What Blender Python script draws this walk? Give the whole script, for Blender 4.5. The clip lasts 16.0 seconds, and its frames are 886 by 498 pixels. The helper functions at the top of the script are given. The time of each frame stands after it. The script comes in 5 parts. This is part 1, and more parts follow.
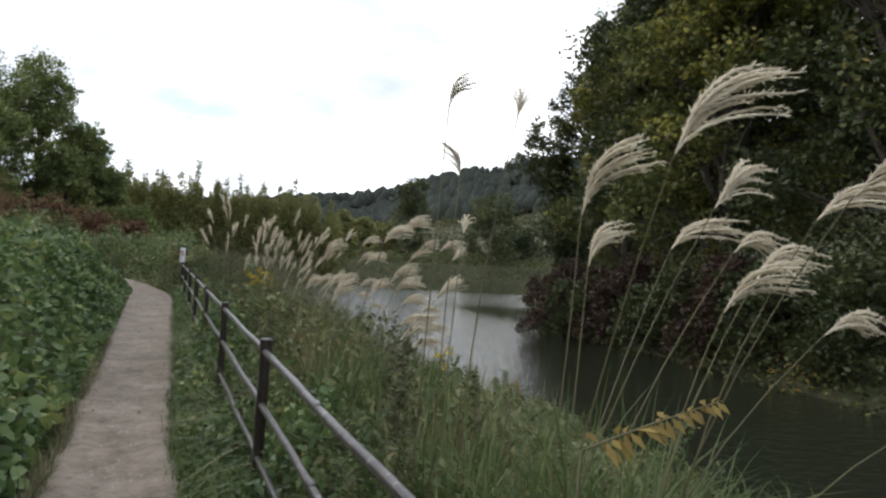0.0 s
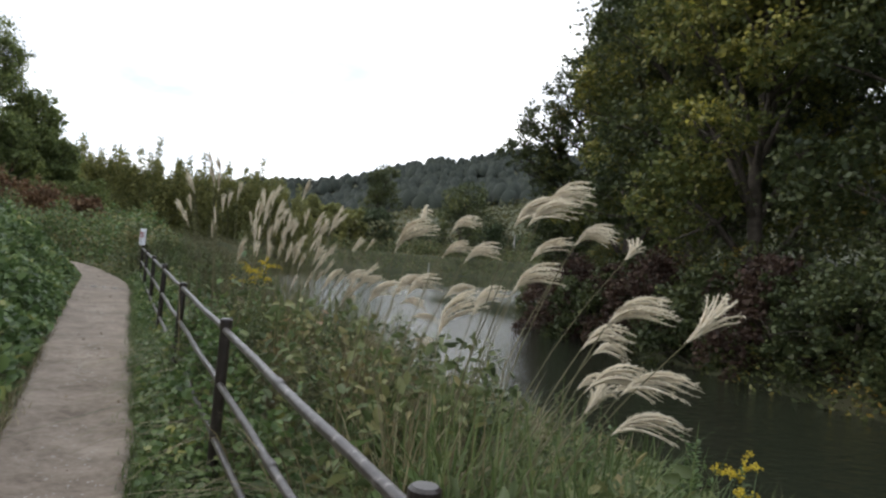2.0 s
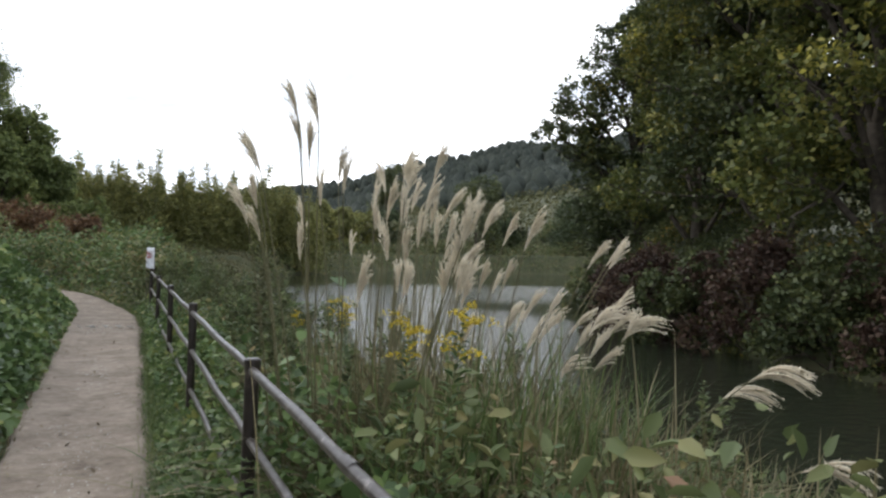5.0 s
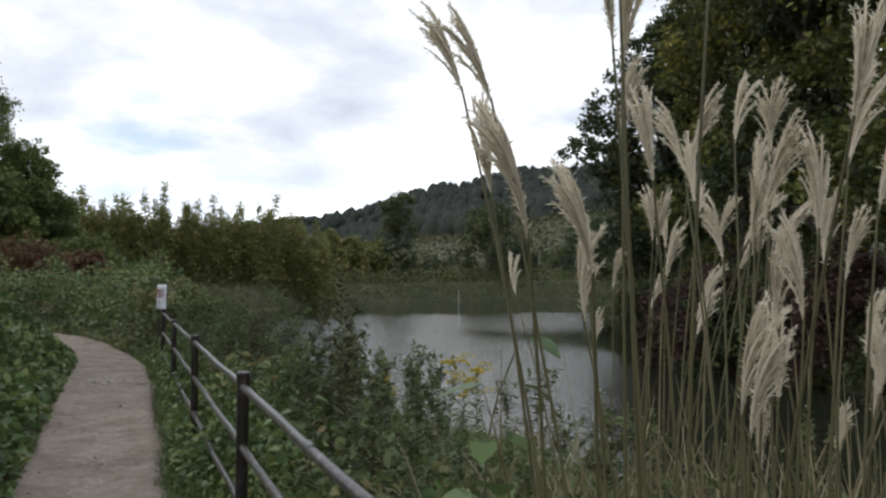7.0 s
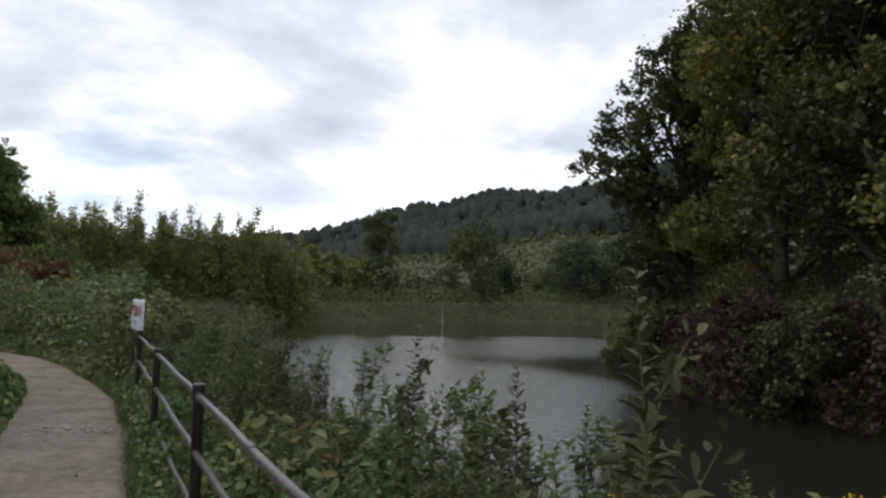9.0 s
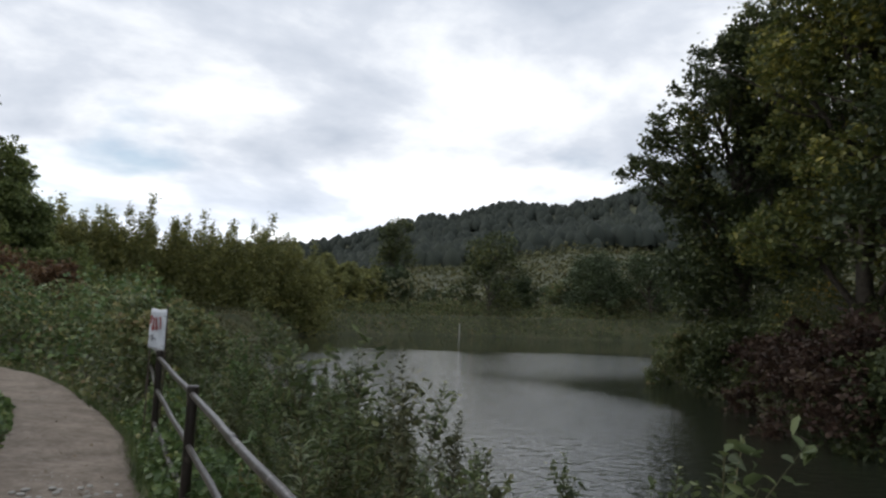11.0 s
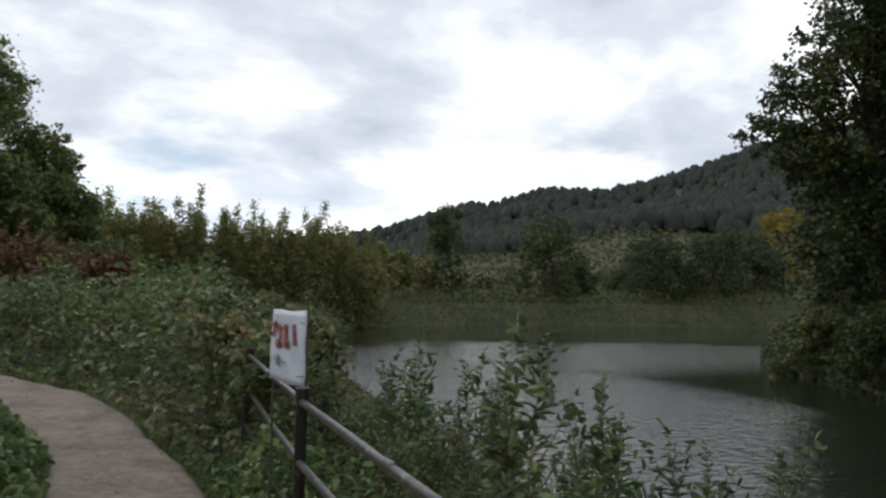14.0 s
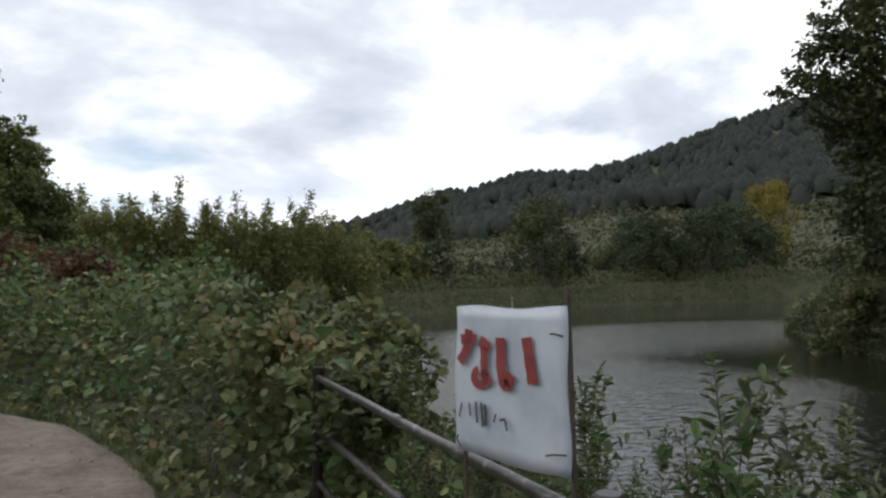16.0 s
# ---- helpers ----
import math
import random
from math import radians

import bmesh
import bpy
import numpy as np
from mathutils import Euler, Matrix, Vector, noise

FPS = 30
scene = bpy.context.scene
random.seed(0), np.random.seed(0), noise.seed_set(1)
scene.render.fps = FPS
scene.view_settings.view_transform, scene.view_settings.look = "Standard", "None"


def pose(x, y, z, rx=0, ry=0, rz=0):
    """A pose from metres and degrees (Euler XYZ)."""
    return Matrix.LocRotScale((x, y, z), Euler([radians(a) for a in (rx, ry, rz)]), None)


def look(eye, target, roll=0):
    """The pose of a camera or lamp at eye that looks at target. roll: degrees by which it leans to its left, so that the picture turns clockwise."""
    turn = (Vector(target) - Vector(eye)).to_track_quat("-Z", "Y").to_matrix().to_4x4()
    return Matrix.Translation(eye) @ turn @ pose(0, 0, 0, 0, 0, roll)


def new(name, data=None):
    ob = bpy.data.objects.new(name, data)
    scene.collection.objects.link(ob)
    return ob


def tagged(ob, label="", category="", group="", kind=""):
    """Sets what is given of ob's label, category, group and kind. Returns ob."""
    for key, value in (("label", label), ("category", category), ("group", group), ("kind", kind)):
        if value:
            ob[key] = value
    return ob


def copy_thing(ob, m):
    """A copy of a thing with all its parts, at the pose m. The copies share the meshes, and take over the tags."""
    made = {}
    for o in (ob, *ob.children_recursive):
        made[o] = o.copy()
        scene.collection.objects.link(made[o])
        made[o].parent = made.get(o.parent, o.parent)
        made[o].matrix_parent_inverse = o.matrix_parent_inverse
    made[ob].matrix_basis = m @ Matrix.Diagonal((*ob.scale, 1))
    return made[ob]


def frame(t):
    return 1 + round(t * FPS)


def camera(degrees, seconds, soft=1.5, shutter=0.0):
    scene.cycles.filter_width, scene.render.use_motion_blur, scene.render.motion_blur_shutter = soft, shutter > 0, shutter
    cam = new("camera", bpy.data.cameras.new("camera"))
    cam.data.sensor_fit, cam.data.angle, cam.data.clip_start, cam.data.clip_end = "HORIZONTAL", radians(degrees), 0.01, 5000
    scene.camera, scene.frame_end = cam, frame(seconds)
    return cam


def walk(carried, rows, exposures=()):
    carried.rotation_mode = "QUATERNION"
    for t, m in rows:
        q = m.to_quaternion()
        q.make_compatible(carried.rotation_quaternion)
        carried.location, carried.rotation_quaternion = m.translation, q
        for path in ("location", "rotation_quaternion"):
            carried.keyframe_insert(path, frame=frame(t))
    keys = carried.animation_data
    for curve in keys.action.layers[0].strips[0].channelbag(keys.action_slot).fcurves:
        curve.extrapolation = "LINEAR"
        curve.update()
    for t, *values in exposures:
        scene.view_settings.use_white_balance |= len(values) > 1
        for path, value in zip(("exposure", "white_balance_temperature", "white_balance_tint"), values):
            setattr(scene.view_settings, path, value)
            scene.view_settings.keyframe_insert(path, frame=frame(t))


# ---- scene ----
cam = camera(63.6, 16.0, soft=2.4)
# seconds, the eye, the point looked at, roll in degrees
ROWS = [
    (0, (-0.154, -0.004, 1.304), (0.579, 1.856, 1.34), 4.0),
    (0.5, (-0.131, 0.672, 1.287), (0.618, 2.526, 1.317), 5.2),
    (1, (-0.194, 1.301, 1.283), (0.593, 3.14, 1.322), 6.0),
    (1.5, (-0.144, 1.971, 1.267), (0.646, 3.808, 1.31), 6.1),
    (2, (-0.156, 2.564, 1.258), (0.676, 4.382, 1.276), 5.7),
    (2.5, (-0.105, 3.172, 1.255), (0.715, 4.996, 1.234), 5.1),
    (3, (-0.116, 3.678, 1.257), (0.724, 5.493, 1.228), 5.6),
    (3.5, (-0.072, 4.323, 1.246), (0.722, 6.158, 1.203), 4.5),
    (6, (-0.121, 6.792, 1.277), (0.704, 8.613, 1.329), 0.0),
    (6.5, (-0.125, 7.289, 1.283), (0.604, 9.151, 1.341), -0.4),
    (7, (-0.125, 7.828, 1.274), (0.686, 9.654, 1.362), 0.3),
    (7.5, (-0.149, 8.41, 1.284), (0.631, 10.249, 1.38), 0.4),
    (8, (-0.153, 8.918, 1.286), (0.663, 10.74, 1.403), 1.2),
    (8.5, (-0.17, 9.44, 1.283), (0.645, 11.262, 1.422), 1.3),
    (9, (-0.1, 10.064, 1.271), (0.77, 11.859, 1.416), 1.6),
    (9.5, (-0.092, 10.615, 1.274), (0.736, 12.431, 1.407), 1.8),
    (12, (-0.083, 13.253, 1.275), (0.768, 15.051, 1.479), 3.3),
    (12.5, (-0.151, 13.782, 1.287), (0.683, 15.591, 1.472), 3.4),
    (13, (-0.195, 14.253, 1.279), (0.68, 16.041, 1.47), 2.4),
    (13.5, (-0.283, 14.842, 1.274), (0.525, 16.661, 1.471), 2.1),
    (14, (-0.278, 15.431, 1.261), (0.471, 17.28, 1.404), 1.5),
    (14.5, (-0.369, 15.972, 1.251), (0.346, 17.835, 1.387), 0.9),
    (15, (-0.368, 16.526, 1.244), (0.358, 18.386, 1.361), 0.1),
    (15.5, (-0.422, 17.086, 1.237), (0.358, 18.925, 1.336), 0.5),
    (16, (-0.437, 17.595, 1.237), (0.367, 19.423, 1.346), -1.1),
]
EXPOSURES = [(0.0, 0.62), (1.5, 0.70), (2.5, 0.86), (3.5, 1.1), (6.0, 0.55), (7.0, 0.30), (9.0, 0.14), (12.5, 0.05), (16.0, 0.16)]
walk(cam, [(t, look(eye, target, roll)) for t, eye, target, roll in ROWS], EXPOSURES)

# ---- world and sun: a bright broken overcast ----
world = bpy.data.worlds.new("overcast_sky")
scene.world = world
world.use_nodes = True
wt = world.node_tree
wt.nodes.clear()


def wnode(kind, **values):
    n = wt.nodes.new(kind)
    for key, v in values.items():
        n.inputs[key].default_value = v
    return n


def wmath(op, a, b=None):
    n = wt.nodes.new("ShaderNodeMath")
    n.operation = op
    for i, v in enumerate((a, b)):
        if v is None:
            continue
        if isinstance(v, (int, float)):
            n.inputs[i].default_value = v
        else:
            wt.links.new(v, n.inputs[i])
    return n.outputs[0]


sky = wt.nodes.new("ShaderNodeTexSky")
sky.sky_type, sky.sun_disc = "NISHITA", False
sky.sun_elevation, sky.sun_rotation = radians(30), radians(-55)
coord = wt.nodes.new("ShaderNodeTexCoord")
sep = wt.nodes.new("ShaderNodeSeparateXYZ")
wt.links.new(coord.outputs["Generated"], sep.inputs[0])
height_up = wmath("ADD", wmath("MAXIMUM", sep.outputs[2], 0.0), 0.26)
comb = wt.nodes.new("ShaderNodeCombineXYZ")
wt.links.new(wmath("DIVIDE", sep.outputs[0], height_up), comb.inputs[0])
wt.links.new(wmath("DIVIDE", sep.outputs[1], height_up), comb.inputs[1])
big = wnode("ShaderNodeTexNoise", Scale=1.55, Detail=8.0, Roughness=0.54, Distortion=0.15)
wt.links.new(comb.outputs[0], big.inputs["Vector"])
deck = wt.nodes.new("ShaderNodeValToRGB")
deck.color_ramp.elements[0].position, deck.color_ramp.elements[0].color = 0.36, (0.57, 0.63, 0.73, 1)
deck.color_ramp.elements[1].position, deck.color_ramp.elements[1].color = 0.62, (1.22, 1.24, 1.26, 1)
mid = deck.color_ramp.elements.new(0.47)
mid.color = (0.74, 0.79, 0.88, 1)
wt.links.new(big.outputs[0], deck.inputs[0])
holes = wnode("ShaderNodeTexNoise", Scale=1.3, Detail=5.0, Roughness=0.5)
shift = wnode("ShaderNodeMapping", Location=(4.3, 1.7, 0.0))
wt.links.new(comb.outputs[0], shift.inputs["Vector"])
wt.links.new(shift.outputs[0], holes.inputs["Vector"])
gap = wt.nodes.new("ShaderNodeValToRGB")
gap.color_ramp.elements[0].position, gap.color_ramp.elements[1].position = 0.60, 0.70
gap.color_ramp.elements[0].color, gap.color_ramp.elements[1].color = (0, 0, 0, 1), (0.75, 0.75, 0.75, 1)
wt.links.new(holes.outputs[0], gap.inputs[0])
bg_sky = wnode("ShaderNodeBackground", Strength=0.12)
wt.links.new(sky.outputs[0], bg_sky.inputs[0])
bg_cloud = wnode("ShaderNodeBackground", Strength=1.0)
low = wt.nodes.new("ShaderNodeMapRange")
low.interpolation_type = "SMOOTHSTEP"
for key, v in (("From Min", 0.02), ("From Max", 0.22), ("To Min", 1.45), ("To Max", 0.96)):
    low.inputs[key].default_value = v
wt.links.new(sep.outputs[2], low.inputs[0])
wt.links.new(low.outputs[0], bg_cloud.inputs["Strength"])
wt.links.new(deck.outputs[0], bg_cloud.inputs[0])
mixer = wt.nodes.new("ShaderNodeMixShader")
wt.links.new(gap.outputs[0], mixer.inputs[0])
wt.links.new(bg_cloud.outputs[0], mixer.inputs[1])
wt.links.new(bg_sky.outputs[0], mixer.inputs[2])
wout = wt.nodes.new("ShaderNodeOutputWorld")
wt.links.new(mixer.outputs[0], wout.inputs[0])

sun_data = bpy.data.lights.new("sun", "SUN")
sun_data.energy, sun_data.angle, sun_data.color = 0.6, radians(18), (1.0, 0.95, 0.88)
sun = new("sun", sun_data)
sun.matrix_world = look((-50, 35, 36), (0, 0, 0))


# ---- materials ----
def mat_base(name):
    m = bpy.data.materials.new(name)
    m.use_nodes = True
    nt = m.node_tree
    b = nt.nodes["Principled BSDF"]
    return m, nt, b


def ramp(nt, stops):
    r = nt.nodes.new("ShaderNodeValToRGB")
    els = r.color_ramp.elements
    els[0].position, els[0].color = stops[0][0], (*stops[0][1], 1)
    els[1].position, els[1].color = stops[-1][0], (*stops[-1][1], 1)
    for p, c in stops[1:-1]:
        els.new(p).color = (*c, 1)
    return r


def noise_tex(nt, scale, detail=5.0, rough=0.55):
    co = nt.nodes.new("ShaderNodeTexCoord")
    n = nt.nodes.new("ShaderNodeTexNoise")
    n.inputs["Scale"].default_value, n.inputs["Detail"].default_value, n.inputs["Roughness"].default_value = scale, detail, rough
    nt.links.new(co.outputs["Object"], n.inputs["Vector"])
    return n


def bump(nt, b, src, strength, dist):
    bp = nt.nodes.new("ShaderNodeBump")
    bp.inputs["Strength"].default_value, bp.inputs["Distance"].default_value = strength, dist
    nt.links.new(src, bp.inputs["Height"])
    nt.links.new(bp.outputs[0], b.inputs["Normal"])


def leafy(name, stops, rough=0.55, through_light=0.3, patch=0.35):
    """Foliage: colour varies leaf by leaf and in wider patches; thin leaves let some light through."""
    m, nt, b = mat_base(name)
    geo = nt.nodes.new("ShaderNodeNewGeometry")
    n = noise_tex(nt, patch, 3.0)
    mix = nt.nodes.new("ShaderNodeMath")
    mix.operation = "MULTIPLY_ADD"
    mix.inputs[1].default_value = 0.55
    nt.links.new(geo.outputs["Random Per Island"], mix.inputs[0])
    sc = nt.nodes.new("ShaderNodeMath")
    sc.operation = "MULTIPLY_ADD"
    sc.inputs[1].default_value, sc.inputs[2].default_value = 1.3, -0.42
    nt.links.new(n.outputs[0], sc.inputs[0])
    nt.links.new(sc.outputs[0], mix.inputs[2])
    r = ramp(nt, stops)
    nt.links.new(mix.outputs[0], r.inputs[0])
    nt.links.new(r.outputs[0], b.inputs["Base Color"])
    b.inputs["Roughness"].default_value = rough
    b.inputs["Specular IOR Level"].default_value = 0.3
    tr = nt.nodes.new("ShaderNodeBsdfTranslucent")
    nt.links.new(r.outputs[0], tr.inputs[0])
    ms = nt.nodes.new("ShaderNodeMixShader")
    ms.inputs[0].default_value = through_light
    nt.links.new(b.outputs[0], ms.inputs[1])
    nt.links.new(tr.outputs[0], ms.inputs[2])
    nt.links.new(ms.outputs[0], nt.nodes["Material Output"].inputs[0])
    return m


def plain(name, stops, scale, rough=0.6, bump_by=0.0, bump_dist=0.01, metal=0.0, detail=6.0):
    m, nt, b = mat_base(name)
    n = noise_tex(nt, scale, detail)
    r = ramp(nt, stops)
    nt.links.new(n.outputs[0], r.inputs[0])
    nt.links.new(r.outputs[0], b.inputs["Base Color"])
    b.inputs["Roughness"].default_value, b.inputs["Metallic"].default_value = rough, metal
    if bump_by:
        bump(nt, b, n.outputs[0], bump_by, bump_dist)
    return m


LEAF_VINE = leafy("vine_leaf", [(0.0, (0.032, 0.051, 0.022)), (0.4, (0.080, 0.131, 0.046)), (0.75, (0.152, 0.212, 0.073)), (0.92, (0.290, 0.290, 0.097)), (1.0, (0.242, 0.157, 0.073))], 0.42, 0.3, 1.2)
LEAF_BANK = leafy("bank_leaf", [(0.0, (0.041, 0.054, 0.026)), (0.35, (0.091, 0.119, 0.048)), (0.6, (0.155, 0.181, 0.074)), (0.8, (0.235, 0.215, 0.094)), (1.0, (0.228, 0.134, 0.080))], 0.5, 0.3, 1.4)
LEAF_OAK = leafy("dark_tree_leaf", [(0.0, (0.022, 0.034, 0.015)), (0.5, (0.060, 0.077, 0.030)), (0.85, (0.124, 0.135, 0.043)), (1.0, (0.344, 0.234, 0.051))], 0.5, 0.25, 0.3)
LEAF_TURNING = leafy("turning_tree_leaf", [(0.0, (0.040, 0.058, 0.023)), (0.5, (0.117, 0.135, 0.037)), (0.8, (0.278, 0.249, 0.065)), (1.0, (0.500, 0.455, 0.065))], 0.5, 0.35, 0.3)
LEAF_LEFT = leafy("broad_tree_leaf", [(0.0, (0.058, 0.079, 0.032)), (0.5, (0.144, 0.185, 0.065)), (0.9, (0.262, 0.289, 0.087)), (1.0, (0.419, 0.300, 0.100))], 0.5, 0.3, 0.3)
LEAF_RED = leafy("rust_bush_leaf", [(0.0, (0.063, 0.039, 0.022)), (0.5, (0.154, 0.087, 0.045)), (1.0, (0.224, 0.154, 0.070))], 0.6, 0.25, 0.6)
LEAF_WINE = leafy("wine_bush_leaf", [(0.0, (0.022, 0.016, 0.012)), (0.5, (0.058, 0.032, 0.023)), (1.0, (0.088, 0.068, 0.035))], 0.6, 0.25, 0.6)
LEAF_BAMBOO = leafy("bamboo_leaf", [(0.0, (0.074, 0.088, 0.038)), (0.5, (0.187, 0.199, 0.070)), (0.85, (0.326, 0.297, 0.095)), (1.0, (0.476, 0.331, 0.095))], 0.5, 0.3, 0.12)
LEAF_FAR = leafy("far_tree_leaf", [(0.0, (0.033, 0.048, 0.024)), (0.6, (0.063, 0.087, 0.039)), (1.0, (0.112, 0.128, 0.053))], 0.6, 0.2, 0.2)
LEAF_HILL = leafy("hill_forest_leaf", [(0.0, (0.024, 0.032, 0.026)), (0.6, (0.029, 0.037, 0.029)), (1.0, (0.037, 0.045, 0.032))], 0.8, 0.1, 0.01)
LEAF_MEADOW = leafy("meadow_scrub_leaf", [(0.0, (0.040, 0.046, 0.022)), (0.5, (0.080, 0.086, 0.038)), (0.85, (0.125, 0.115, 0.048)), (1.0, (0.115, 0.072, 0.044))], 0.6, 0.2, 0.1)
LEAF_YELLOW = leafy("yellow_tree_leaf", [(0.0, (0.100, 0.100, 0.020)), (1.0, (0.360, 0.270, 0.040))], 0.5, 0.3, 0.2)
FLOWER_YELLOW = leafy("goldenrod_flower", [(0.0, (0.30, 0.22, 0.02)), (1.0, (0.62, 0.48, 0.04))], 0.6, 0.3, 2.0)
GRASS = leafy("grass_blade", [(0.0, (0.040, 0.064, 0.022)), (0.5, (0.092, 0.132, 0.042)), (0.85, (0.160, 0.190, 0.072)), (1.0, (0.40, 0.35, 0.19))], 0.45, 0.3, 0.9)
GRASS_DRY = leafy("dry_grass_blade", [(0.0, (0.075, 0.072, 0.034)), (0.5, (0.165, 0.138, 0.075)), (1.0, (0.42, 0.37, 0.23))], 0.5, 0.3, 0.9)
LITTER = leafy("dead_leaf", [(0.0, (0.06, 0.045, 0.03)), (0.6, (0.16, 0.12, 0.08)), (1.0, (0.34, 0.29, 0.22))], 0.8, 0.1, 2.0)
PLUME = leafy("plume_hair", [(0.0, (0.50, 0.43, 0.32)), (0.5, (0.72, 0.65, 0.51)), (1.0, (0.84, 0.79, 0.68))], 0.6, 0.4, 1.5)
STALK = leafy("stalk", [(0.0, (0.05, 0.05, 0.025)), (0.6, (0.11, 0.10, 0.05)), (1.0, (0.20, 0.16, 0.08))], 0.5, 0.0, 1.0)
BARK = plain("bark", [(0.3, (0.030, 0.024, 0.018)), (0.7, (0.085, 0.068, 0.052))], 9.0, 0.85, 0.8, 0.02)
PAINT = plain("dark_brown_paint", [(0.35, (0.014, 0.010, 0.009)), (0.62, (0.024, 0.018, 0.016)), (0.72, (0.075, 0.060, 0.052))], 22.0, 0.33, 0.25, 0.002)
RAIL_PAINT = plain("worn_rail_paint", [(0.35, (0.030, 0.024, 0.023)), (0.58, (0.060, 0.052, 0.050)), (0.72, (0.20, 0.18, 0.17))], 30.0, 0.30, 0.25, 0.002, 0.25)
BOARD = plain("white_sign_board", [(0.30, (0.33, 0.36, 0.40)), (0.5, (0.45, 0.48, 0.53)), (0.75, (0.54, 0.56, 0.60))], 6.0, 0.45, 0.3, 0.006)
RED = plain("faded_red_paint", [(0.3, (0.17, 0.022, 0.020)), (0.7, (0.27, 0.045, 0.038))], 25.0, 0.6)
BLACK = plain("faded_black_ink", [(0.3, (0.03, 0.03, 0.035)), (0.7, (0.12, 0.12, 0.13))], 25.0, 0.6)
WIRE = plain("rusty_wire", [(0.3, (0.03, 0.022, 0.018)), (0.7, (0.09, 0.06, 0.045))], 40.0, 0.6)
CONCRETE = plain("pale_concrete", [(0.3, (0.24, 0.23, 0.21)), (0.7, (0.42, 0.41, 0.38))], 5.0, 0.8, 0.3, 0.01)


def soil_material():
    m, nt, b = mat_base("trodden_earth")
    n1, n2, n3 = noise_tex(nt, 2.3, 6.0, 0.65), noise_tex(nt, 14.0, 8.0, 0.75), noise_tex(nt, 120.0, 3.0)
    r = ramp(nt, [(0.36, (0.105, 0.080, 0.058)), (0.5, (0.190, 0.153, 0.120)), (0.62, (0.262, 0.218, 0.176))])
    add = nt.nodes.new("ShaderNodeMath")
    add.operation = "MULTIPLY_ADD"
    add.inputs[1].default_value = 0.55
    nt.links.new(n1.outputs[0], add.inputs[0])
    sc = nt.nodes.new("ShaderNodeMath")
    sc.operation = "MULTIPLY_ADD"
    sc.inputs[1].default_value, sc.inputs[2].default_value = 0.62, -0.085
    nt.links.new(n2.outputs[0], sc.inputs[0])
    nt.links.new(sc.outputs[0], add.inputs[2])
    nt.links.new(add.outputs[0], r.inputs[0])
    nt.links.new(r.outputs[0], b.inputs["Base Color"])
    b.inputs["Roughness"].default_value = 0.9
    s2 = nt.nodes.new("ShaderNodeMath")
    s2.operation = "MULTIPLY_ADD"
    s2.inputs[1].default_value = 0.3
    nt.links.new(n3.outputs[0], s2.inputs[0])
    nt.links.new(n2.outputs[0], s2.inputs[2])
    bump(nt, b, s2.outputs[0], 0.6, 0.022)
    return m


